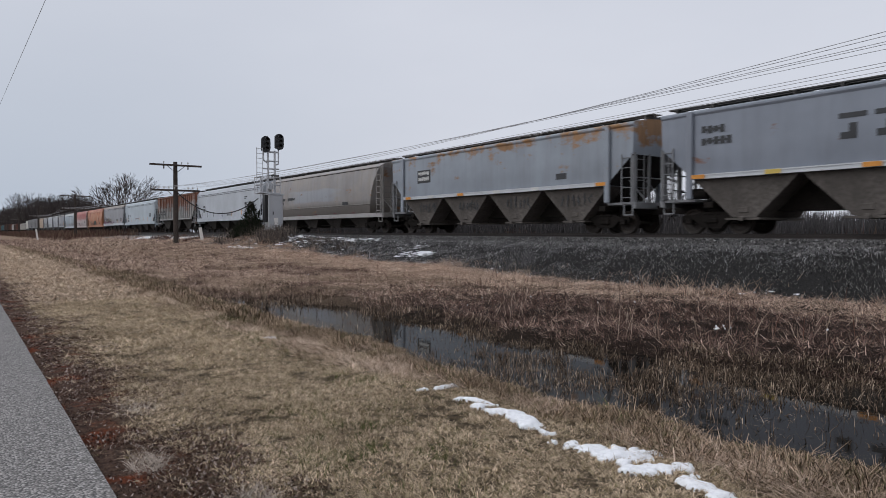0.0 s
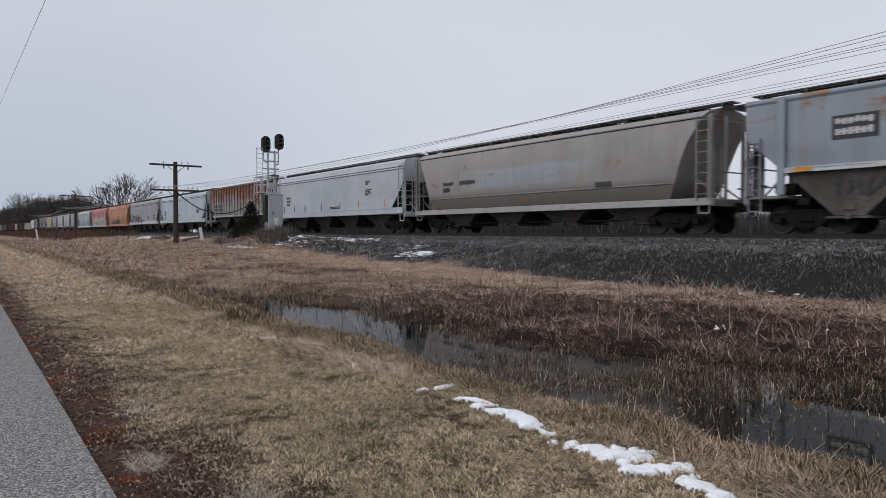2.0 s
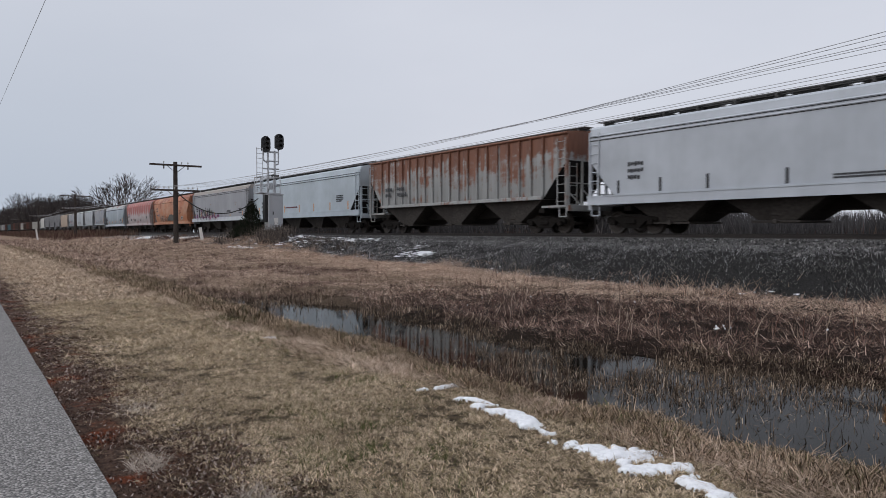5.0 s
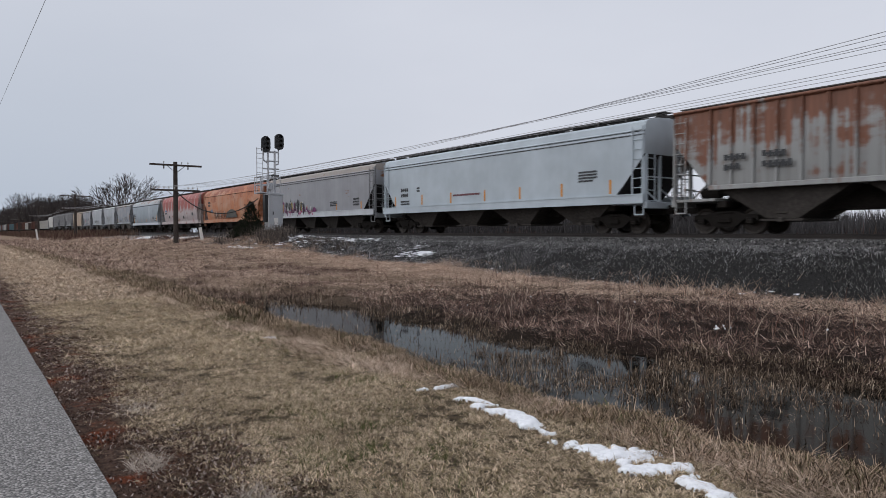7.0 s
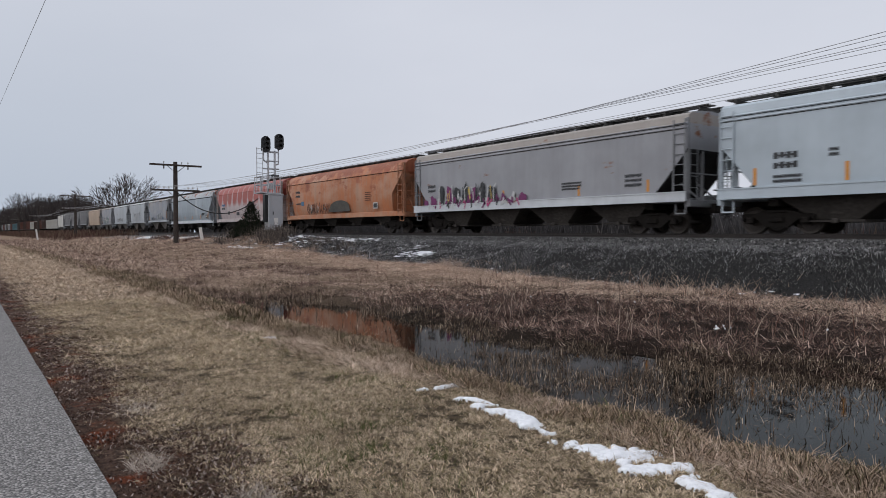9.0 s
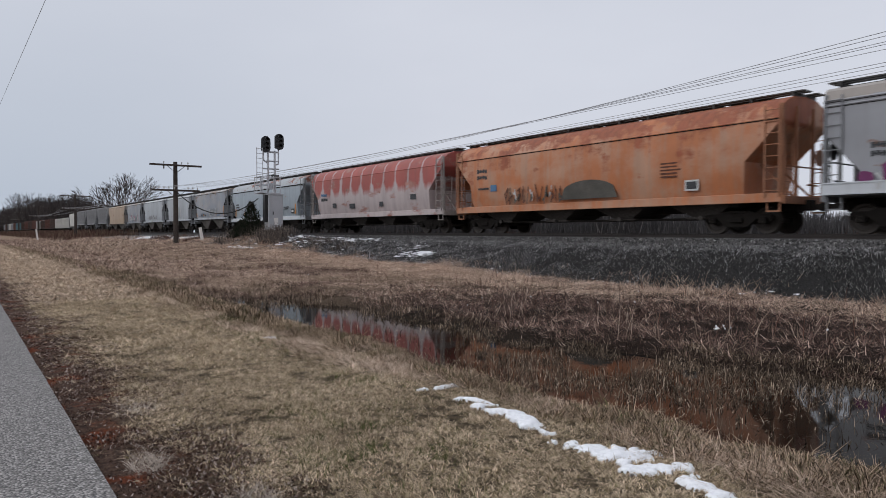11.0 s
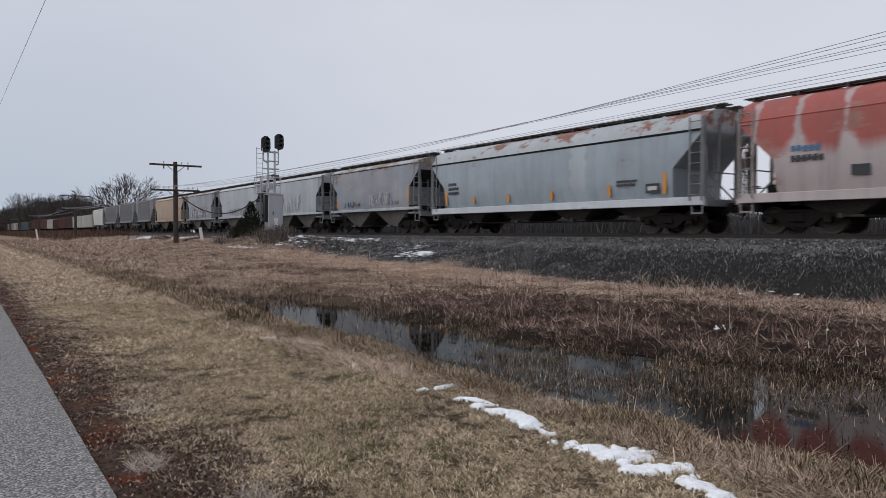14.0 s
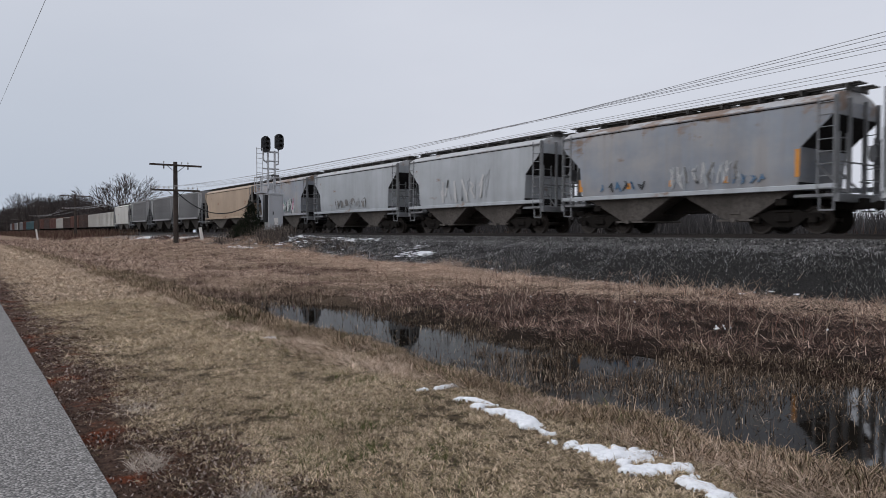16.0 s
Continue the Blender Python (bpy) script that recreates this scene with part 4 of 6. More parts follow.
# mid grey car with sprayed letters
c = hopper_car("smooth", length_of(6), P_MID, "mid grey smooth covered hopper car with purple graffiti", sill_paint=P_SILL_W, end_paint=P_ENDGREY, tape=(1.56, 0.45, [(-1.2, O), (3.5, O), (6.9, O)]))
lettering(c, -7.3, 2.5, -1.56, [0.7, 0.7], 0.16, D_, rr)
spray(c, -7.7, 0.5, 1.22, 1.95, -1.612, [M_PURPLE, M_PURPLE, M_BUFF], rr, 13, 0.02)
spray(c, -6.3, -1.6, 1.35, 2.6, -1.626, [D_, M_PURPLE, D_], rr, 7, 0.02)
spray(c, -6.3, -1.5, 1.4, 2.4, -1.640, [M_BUFF, D_, M_BUFF, M_YELLOW, M_BUFF, D_], rr, 17)
spray(c, -7.2, 0.2, 1.25, 1.7, -1.660, [M_BUFF, M_PURPLE, M_PINK, D_], rr, 15)
lettering(c, 2.6, 2.1, -1.56, [1.1, 1.1, 1.0], 0.08, D_, rr)
lettering(c, 5.9, 2.2, -1.56, [0.8, 0.8, 0.8], 0.12, D_, rr)
# orange car
c = hopper_car("centre", length_of(7), P_ORANGE, "faded orange round-sided covered hopper car with soot", end_paint=P_ENDORANGE, sill_paint=P_ORANGE)
lettering(c, -6.6, 3.0, -1.61, [0.8, 0.8], 0.2, D_, rr)
lettering(c, -6.5, 2.15, -1.61, [0.8], 0.1, D_, rr)
panel(c, -5.6, -5.15, 2.0, 2.3, -1.605, M_BLUE)
spray(c, -4.6, -0.9, 1.4, 2.15, -1.600, [M_RUST_MARK, M_OVERPAINT, M_BUFF, M_RUST_MARK], rr, 13)
spray(c, -4.4, -0.7, 1.35, 1.8, -1.612, [M_RUST_MARK, M_OVERPAINT], rr, 8)


def dome_patch(car, x0, x1, z0, z1, y, mat):
    """A painted-over patch with a rounded top."""
    bm = bmesh.new()
    rim = [(x0 + (x1 - x0) * k / 16, z0 + (z1 - z0) * max(0.0, math.sin(math.pi * k / 16)) ** 0.3) for k in range(17)]
    f = bm.faces.new([bm.verts.new((x, y, z)) for x, z in rim])
    r = bmesh.ops.extrude_face_region(bm, geom=[f])
    bmesh.ops.translate(bm, vec=(0, -0.006, 0), verts=[v for v in r["geom"] if isinstance(v, bmesh.types.BMVert)])
    part("painted_patch", bm, mat, car, "dark grey painted-over patch")


dome_patch(c, -1.0, 2.0, 1.42, 2.18, -1.598, M_OVERPAINT)
for k in range(5):
    w = 0.85 if k == 2 else 0.7
    panel(c, 3.95, 3.95 + w, 2.02 + 0.12 * k, 2.075 + 0.12 * k, -1.605, M_RUST_MARK)
panel(c, 4.95, 5.5, 1.5, 1.88, -1.595, M_LETTER_LIGHT)
panel(c, 5.02, 5.43, 1.56, 1.82, -1.603, D_)
# red car
c = hopper_car("centre", length_of(8), P_RED, "faded red round-sided covered hopper car, chalky below", end_paint=P_ENDRED, sill_paint=P_SILL_D)
lettering(c, -6.3, 2.6, -1.62, [0.9], 0.2, M_BLUE, rr)
lettering(c, -6.3, 2.3, -1.62, [1.0], 0.2, D_, rr)
for x, z, w in ((-4.6, 1.7, 0.5), (5.0, 1.9, 0.6), (-2.2, 1.6, 0.7), (1.6, 1.6, 0.4)):
    panel(c, x, x + w, z, z + 0.3, -1.59, D_)
# steel grey car with rust along the roof edge
c = hopper_car("centre", length_of(9), P_STEEL, "steel grey covered hopper car with rust along the roof", end_paint=P_ENDGREY, sill_paint=P_SILL_W)
for x, z0, z1 in ((-6.7, 1.45, 2.2), (-4.44, 1.45, 1.8), (-1.89, 1.45, 1.83), (0.89, 1.45, 1.83), (4.04, 1.46, 1.89), (6.58, 1.45, 2.28)):
    panel(c, x - 0.08, x + 0.08, z0, z1, -1.585, O, "reflector")
lettering(c, -6.5, 2.5, -1.615, [0.7, 0.9, 0.9], 0.15, D_, rr)
lettering(c, 4.4, 2.0, -1.60, [1.0, 0.9], 0.09, D_, rr)
panel(c, 5.75, 6.35, 1.5, 1.85, -1.585, D_)
panel(c, 5.85, 6.25, 1.6, 1.75, -1.592, M_LETTER_LIGHT)
# short cement cars
c = hopper_car("short", length_of(10), P_CEMENT, "dusty grey short two-bay hopper car with faint graffiti", end_paint=P_ENDGREY, tape=(1.7, 0.5, [(-4.5, O), (-2.1, O), (-0.2, O), (1.9, O)]), sill_paint=P_CEMENT2)
panel(c, 4.28, 4.42, 1.75, 2.6, -1.545, O, "reflector")
spray(c, -0.1, 2.6, 1.62, 2.45, -1.541, [M_CHALK], rr, 9)
spray(c, -0.2, 2.5, 1.65, 2.45, -1.548, [M_BUFF, M_BUFF, M_HATCH], rr, 9)
spray(c, -3.4, -1.2, 1.65, 2.0, -1.54, [M_BLUE, D_], rr, 6)
spray(c, 2.2, 3.4, 1.65, 1.95, -1.54, [M_BLUE], rr, 4)
c = hopper_car("short", length_of(11), P_CEMENT2, "light grey short two-bay hopper car with grey graffiti", end_paint=P_ENDGREY)
spray(c, -2.6, 1.8, 1.6, 3.0, -1.54, [M_CHALK], rr, 9)
spray(c, -2.6, 1.6, 1.6, 2.9, -1.55, [M_BUFF], rr, 6)
c = hopper_car("short", length_of(12), P_CEMENT2, "light grey short two-bay hopper car with graffiti", end_paint=P_ENDGREY)
spray(c, -2.4, 2.0, 1.6, 2.3, -1.54, [M_HATCH], rr, 6, 0.05)
spray(c, -2.4, 2.0, 1.6, 2.2, -1.55, [M_CHALK], rr, 7)
c = hopper_car("short", length_of(13), P_CEMENT, "dusty grey short hopper car with green and pink graffiti", end_paint=P_ENDGREY)
spray(c, -3.3, 2.9, 1.55, 2.6, -1.54, [M_BUFF], rr, 8, 0.05)
spray(c, -3.3, 2.9, 1.55, 2.65, -1.552, [M_GREENSPRAY, D_, M_GREENSPRAY, D_, M_PINK], rr, 15)
c = hopper_car("short", length_of(14), P_TAN, "tan short two-bay hopper car", end_paint=P_ENDTAUPE)
for k in (15, 16, 17):
    hopper_car("ribbed", length_of(k), P_GREYRIB, "grey ribbed hopper car with pale stencil", end_paint=P_ENDGREY, bays=2)
hopper_car("short", length_of(18), P_WHITEISH, "whitish short hopper car", end_paint=P_ENDGREY)
FAR = [(13.4, 3.4, P_WHITEISH, 0), (13.4, 3.4, P_WHITEISH, 0), (12.7, 3.6, P_DARKBROWN, 0), (12.7, 3.6, P_OXIDE, 0), (12.7, 3.4, P_DARKBROWN, 0), (13.8, 3.5, P_WHITEISH, 1),
       (15.5, 3.7, P_OXIDE, 1), (15.5, 3.9, P_DARKBROWN, 1), (15.5, 4.0, P_OXIDE, 1), (15.5, 3.8, P_DARKBROWN, 0), (15.5, 3.6, P_TEAL, 0), (15.5, 3.8, P_TEAL, 1), (15.5, 4.0, P_OXIDE, 1),
       (15.5, 3.7, P_GREYRIB, 1), (15.5, 4.0, P_WHITEISH, 1), (15.5, 4.0, P_GREYRIB, 1), (15.5, 4.0, P_OXIDE, 1), (15.5, 4.0, P_GREYRIB, 1)]
NAMES = {P_WHITEISH.name: "chalky white", P_DARKBROWN.name: "dark brown", P_OXIDE.name: "oxide red-brown", P_TEAL.name: "teal", P_GREYRIB.name: "grey"}
for ln, ht, pt, rf in FAR:
    JOINTS.append(JOINTS[-1] + ln)
    box_car(ln, ht, pt, NAMES[pt.name] + (" weathered box car in the train" if rf else " weathered gondola car in the train"), bool(rf))

# ---- the railway signal with its relay cabinet ----
def signal_mast():
    X, Y, Z0 = -41.5, 16.5, 1.30
    s = empty("railway_signal", pose(X, Y, Z0), "galvanised railway signal mast with two black heads and a caged platform", "signal")

    def rods(name, segs, r, mat, label=""):
        bm = bmesh.new()
        for a, b in segs:
            bm_rod(bm, a, b, r, 8)
        return part(name, bm, mat, s, label)

    for y in (0.0, 0.46):
        rods("mast", [((-0.5, y, -0.5), (-0.5, y, 5.35))], 0.075, M_GALV)
    rods("crossbar", [((-0.5, -0.35, 5.25), (-0.5, 0.75, 5.25))], 0.06, M_GALV)
    rods("crossbar", [((-0.5, -0.1, 4.65), (-0.5, 0.65, 4.65))], 0.045, M_GALV)
    rods("crossbar", [((-0.5, -0.4, 4.15), (-0.5, 0.75, 4.15))], 0.05, M_GALV)
    rods("crossbar", [((-0.5, -0.1, 3.72), (-0.5, 0.6, 3.72))], 0.045, M_GALV)
    rods("bracket", [((-0.5, -0.3, 4.7), (-0.5, -0.3, 5.6)), ((-0.5, 0.72, 4.5), (-0.5, 0.72, 5.6)), ((-0.5, -0.3, 4.7), (-0.5, 0.0, 4.5)), ((-0.5, 0.72, 4.5), (-0.5, 0.46, 4.4))], 0.05, M_GALV)
    # tall ladder with its rungs
    lad = rods("ladder", [((-0.3, -0.83, 2.4), (-0.3, -0.83, 5.45)), ((-0.3, -0.43, 2.4), (-0.3, -0.43, 5.45))], 0.028, M_GALV)
    for k in range(10):
        bm = bmesh.new()
        bm_rod(bm, (-0.3, -0.83, 2.6 + 0.31 * k), (-0.3, -0.43, 2.6 + 0.31 * k), 0.018, 6)
        part("rung", bm, M_GALV, lad)
    # caged platform
    bm = bmesh.new()
    bm_box(bm, -0.3, -0.13, 2.52, 1.1, 1.40, 0.06, 0.01)
    part("platform", bm, M_GALV, s)
    for z in (3.05, 3.55):
        rods("hand_rail", [((0.22, -0.79, z), (0.22, 0.53, z)), ((-0.8, -0.79, z), (-0.8, 0.53, z)), ((0.22, -0.79, z), (-0.8, -0.79, z)), ((0.22, 0.53, z), (-0.8, 0.53, z))], 0.03, M_GALV)
    for x in (0.22, -0.8):
        for y in (-0.79, -0.35, 0.09, 0.53):
            rods("rail_post", [((x, y, 2.5), (x, y, 3.6))], 0.032, M_GALV)
    bm = bmesh.new()
    bm_box(bm, -0.4, 0.45, 4.02 - 0.35, 0.2, 0.5, 0.2, 0.02)
    part("junction_box", bm, M_BLACK, s)
    bm = bmesh.new()
    bm_box(bm, -0.35, 0.1, 3.0, 0.25, 0.3, 0.42, 0.03)
    part("junction_box", bm, M_GALV, s)
    for y, z in ((-0.19, 5.72), (0.73, 5.94)):
        head = part("signal_head", head_plate(), None, s, "black oval signal head", pose(-0.35, y, z))
        bm = bmesh.new()
        bm_box(bm, -0.22, 0, 0, 0.3, 0.42, 0.85, 0.05)
        part("housing", bm, M_BLACK, head)
        for dz in (-0.3, 0, 0.3):
            bm = bmesh.new()
            for k in range(9):
                a0, a1 = math.pi * (k - 0.5) / 8, math.pi * (k + 0.5) / 8
                v = [bm.verts.new(p) for p in ((0.03, 0.13 * math.cos(a0), dz + 0.13 * math.sin(a0)), (0.03, 0.13 * math.cos(a1), dz + 0.13 * math.sin(a1)), (0.26, 0.13 * math.cos(a1), dz + 0.13 * math.sin(a1)), (0.26, 0.13 * math.cos(a0), dz + 0.13 * math.sin(a0)))]
                bm.faces.new(v)
            part("hood", bm, M_BLACK, head)
    return s


def head_plate():
    bm = bmesh.new()
    out = []
    for k in range(24):
        a = 2 * math.pi * k / 24
        y, z = 0.31 * math.cos(a), 0.31 * math.sin(a)
        out.append((y, z + (0.22 if z > 1e-6 else -0.22)))
    a_ = [bm.verts.new((0.03, y, z)) for y, z in out]
    b_ = [bm.verts.new((-0.07, y, z)) for y, z in out]
    bm.faces.new(a_)
    bm.faces.new(list(reversed(b_)))
    for k in range(24):
        bm.faces.new((a_[k], b_[k], b_[(k + 1) % 24], a_[(k + 1) % 24]))
    return bm_mesh(bm, "signal_head", M_BLACK)


signal_mast()


def relay_cabinet():
    c = empty("relay_cabinet", pose(-41.2, 16.55, 1.36), "grey aluminium railway relay cabinet with a closed door", "cabinet")
    bm = bmesh.new()
    bm_box(bm, 0, 0, 1.22, 0.75, 0.95, 2.2, 0.02)
    bm_box(bm, 0, 0, 2.36, 0.86, 1.05, 0.08, 0.02)
    part("body", bm, M_CABINET, c)
    bm = bmesh.new()
    bm_box(bm, 0.385, 0.07, 1.25, 0.03, 0.70, 1.95, 0.012)
    door = part("door", bm, M_CABINET, c)
    bm = bmesh.new()
    bm_box(bm, 0.42, -0.20, 1.15, 0.04, 0.05, 0.22, 0.01)
    part("handle", bm, M_BLACK, door)
    for z in (0.55, 1.25, 1.95):
        bm = bmesh.new()
        bm_box(bm, 0.405, 0.40, z, 0.03, 0.12, 0.05)
        part("hinge", bm, M_GALV, door)
    bm = bmesh.new()
    bm_box(bm, 0.405, 0.0, 0.62, 0.012, 0.26, 0.45)
    part("notice", bm, M_WHITEPOST, door, "small white notice plate")
    bm = bmesh.new()
    bm_box(bm, 0.05, -0.575, 1.45, 0.4, 0.20, 1.75, 0.02)
    part("meter_box", bm, M_BLACK, c, "black side box")
    for x in (-0.3, 0.3):
        for y in (-0.38, 0.38):
            bm = bmesh.new()
            bm_box(bm, x, y, -0.15, 0.08, 0.08, 0.65)
            part("leg", bm, M_GALV, c)
    bm = bmesh.new()
    bm_box(bm, 0.1, 0.0, 0.10, 1.1, 1.2, 0.06, 0.01)
    part("base_frame", bm, M_GALV, c)


relay_cabinet()
bm = bmesh.new()
bm_box(bm, 0, 0, 0, 1.6, 2.0, 0.10, 0.02)
tagged(part("concrete_slab", bm, M_STONE, None, "", pose(-40.4, 17.6, 1.12)), "low grey concrete slab beside the cabinet", "slab")

# ---- pole line with crossarms ----
POLES = [(8.4 - 53.6, 11.5), (8.4 - 99.0, 11.5), (8.4 - 144.0, 11.5), (8.4 - 190, 11.5), (8.4 - 235, 11.5)]
POLE_RIGHT = (8.4 - 8.6, 11.5)
ARM_TOP, ARM_LOW = 5.62, 4.0


def utility_pole(x, y, lean=0.0):
    base = float(land(x, y)) - 0.25
    p = empty("utility_pole", pose(x, y, base, lean, 0, 0), "dark weathered wooden pole with two crossarms", "utility pole", "pole line beside the track")
    bm = bmesh.new()
    bm_rod(bm, (0, 0, 0), (0, 0, 5.85 - base), 0.17, 12, 0.13)
    part("pole", bm, M_POLE, p)
    for z, w in ((ARM_TOP - base, 1.62), (ARM_LOW - base, 1.5)):
        bm = bmesh.new()
        bm_box(bm, 0.17, 0, z, 0.10, 2 * w, 0.12, 0.012)
        arm = part("crossarm", bm, M_POLE, p)
        for yy in ((-0.75, 0.35, 0.75) if z > 4.2 - base + 0.5 else (-1.35, -1.05, -0.75, -0.45, -0.10, 0.75, 1.05, 1.35)):
            bm = bmesh.new()
            bm_rod(bm, (0.17, yy, z + 0.05), (0.17, yy, z + 0.15), 0.015, 6)
            bm_rod(bm, (0.17, yy, z + 0.13), (0.17, yy, z + 0.23), 0.045, 8, 0.03)
            part("insulator", bm, M_GLASS, arm)
        for s in (-1, 1):
            bm = bmesh.new()
            bm_rod(bm, (0.18, s * 0.55, z - 0.04), (0.16, 0, z - 0.5), 0.018, 6)
            part("brace", bm, M_POLE, arm)
    for s in (-1, 1):
        bm = bmesh.new()
        bm_rod(bm, (0.17, s * 0.75, ARM_TOP - base), (0.17, s * 0.75, ARM_TOP - base - 0.25), 0.04, 8)
        part("hanger", bm, M_POLE, p)
    return p


for i, (px, py) in enumerate(POLES + [POLE_RIGHT]):
    utility_pole(px, py)


def hanging(name, a, b, sag, r, mat, label, n=24):
    cu = bpy.data.curves.new(name, "CURVE")
    cu.dimensions = "3D"
    cu.bevel_depth, cu.bevel_resolution = r, 1
    sp = cu.splines.new("POLY")
    sp.points.add(n)
    for k in range(n + 1):
        t = k / n
        p = Vector(a).lerp(Vector(b), t)
        sp.points[k].co = (p.x, p.y, p.z - sag * 4 * t * (1 - t), 1)
    cu.materials.append(mat)
    return tagged(new(name, cu), label, "wire", "wires of the pole line")


WIRES = ((-1.35, 0.71, 4.22), (-1.05, 0.57, 4.20), (-0.75, 0.40, 4.14), (-0.45, 0.33, 4.16), (-0.10, 0.23, 4.14), (0.75, 0.31, 4.17), (1.05, 0.28, 4.17), (1.35, 0.22, 4.13))
for yy, sag, z_right in WIRES:
    seq = [POLE_RIGHT] + POLES[:3]
    for k in range(len(seq) - 1):
        (xa, ya), (xb, yb) = seq[k], seq[k + 1]
        hanging("line_wire", (xa + 0.17, ya + yy, z_right if k == 0 else ARM_LOW + 0.22), (xb + 0.17, yb + yy, ARM_LOW + 0.22), sag, 0.0048 if k == 0 else 0.0065, M_WIRE, "thin dark line wire strung between poles")
hanging("signal_cable", (POLES[0][0] + 0.1, 11.6, 3.85), (-41.4, 15.6, 3.45), 1.15, 0.035, M_CABLE, "black cable sagging from pole to signal cabinet")
hanging("overhead_cable", (20, 1.97, 6.0), (-70, 1.97, 9.15), 0.0, 0.007, M_PALE_WIRE, "single thin cable high above the lawn", 4)


# ---- posts ----
def marker_post(x, y, h, lean, label):
    z = float(land(x, y))
    bm = bmesh.new()
    bm_box(bm, 0, 0, h / 2 - 0.1, 0.12, 0.2, h + 0.2, 0.02)
    bm_box(bm, 0, 0, h - 0.02, 0.13, 0.22, 0.06, 0.02)
    tagged(part("marker_post", bm, M_WHITEPOST, None, "", pose(x, y, z, lean, 0, 0)), label, "marker post", "white marker posts")


marker_post(-48.0, 14.0, 0.95, 9, "leaning white painted marker post near the track")
marker_post(-105.0, 8.8, 1.5, 7, "leaning white painted marker post in dry brush")


# ---- snow remnants on the lawn and the bank ----
def snow_patch(lobes, seed):
    """A thin ragged sheet of old snow: lobes are (x0, y0, x1, y1, half width) on the ground."""
    L = np.array(lobes)
    step = 0.011
    xs = np.arange(min(L[:, 0].min(), L[:, 2].min()) - 0.3, max(L[:, 0].max(), L[:, 2].max()) + 0.3, step)
    ys = np.arange(min(L[:, 1].min(), L[:, 3].min()) - 0.3, max(L[:, 1].max(), L[:, 3].max()) + 0.3, step)
    gx, gy = np.meshgrid(xs, ys, indexing="ij")
    f = np.full(gx.shape, -9.0)
    for x0, y0, x1, y1, w in lobes:
        dx, dy = x1 - x0, y1 - y0
        t = np.clip(((gx - x0) * dx + (gy - y0) * dy) / (dx * dx + dy * dy + 1e-9), 0, 1)
        f = np.maximum(f, w - np.hypot(gx - x0 - t * dx, gy - y0 - t * dy))
    wob = [[noise.noise((x * 11, y * 11, seed)) * 0.055 + noise.noise((x * 30, y * 30, seed)) * 0.026 + noise.noise((x * 75, y * 75, seed)) * 0.010 for y in ys] for x in xs]
    f = f + 1.15 * np.array(wob) - 0.018
    h = 0.012 + 0.020 * sstep(-0.012, 0.05, f) + 0.008 * np.sin(gx * 23 + seed) * np.sin(gy * 31) * sstep(0.0, 0.06, f)
    gz = land(gx, gy) + h + np.where(f < 0.0, -0.025, 0.0)
    idx = -np.ones(gx.shape, int)
    cell = (f[:-1, :-1] > -0.016) & (f[1:, :-1] > -0.016) & (f[1:, 1:] > -0.016) & (f[:-1, 1:] > -0.016)
    use = np.zeros(gx.shape, bool)
    for a in (slice(0, -1), slice(1, None)):
        for b in (slice(0, -1), slice(1, None)):
            use[a, b] |= cell
    idx[use] = np.arange(use.sum())
    co = np.stack([gx[use], gy[use], gz[use]], -1)
    i, j = np.nonzero(cell)
    faces = np.stack([idx[i, j], idx[i + 1, j], idx[i + 1, j + 1], idx[i, j + 1]], -1)
    me = mesh_from("snow_patch", co.tolist(), faces.tolist(), M_SNOW)
    me.polygons.foreach_set("use_smooth", [True] * len(me.polygons))
    tagged(new("snow_patch", me), "ragged remnant of old white snow on dry grass", "snow", "snow remnants")


snow_patch([(-4.44, 3.00, -4.41, 3.06, 0.04), (-4.40, 3.14, -4.38, 3.28, 0.045)], 3)
snow_patch([(-3.98, 3.08, -3.83, 3.15, 0.06), (-3.72, 3.02, -3.72, 3.15, 0.06)], 8)
snow_patch([(-3.55, 3.10, -3.42, 3.15, 0.10), (-3.42, 3.15, -3.25, 3.12, 0.11), (-3.19, 3.09, -3.06, 3.11, 0.045)], 13)
snow_patch([(-2.90, 3.00, -2.86, 3.01, 0.045)], 17)
snow_patch([(-2.79, 3.05, -2.67, 3.07, 0.08), (-2.67, 3.07, -2.51, 3.06, 0.10), (-2.51, 3.06, -2.49, 3.20, 0.08), (-2.43, 3.03, -2.37, 3.19, 0.055), (-2.26, 2.95, -2.21, 3.08, 0.09), (-2.24, 3.04, -2.21, 3.20, 0.065), (-2.37, 3.01, -2.26, 2.94, 0.06), (-2.47, 3.26, -2.41, 3.28, 0.05), (-2.58, 3.19, -2.52, 3.24, 0.07)], 21)
snow_patch([(-2.15, 3.23, -2.04, 3.17, 0.045), (-2.06, 3.18, -1.99, 3.05, 0.03), (-1.99, 3.02, -1.91, 3.03, 0.075), (-1.91, 3.03, -1.79, 2.99, 0.08)], 26)
snow_patch([(-7.84, 3.05, -7.76, 3.14, 0.05)], 31)


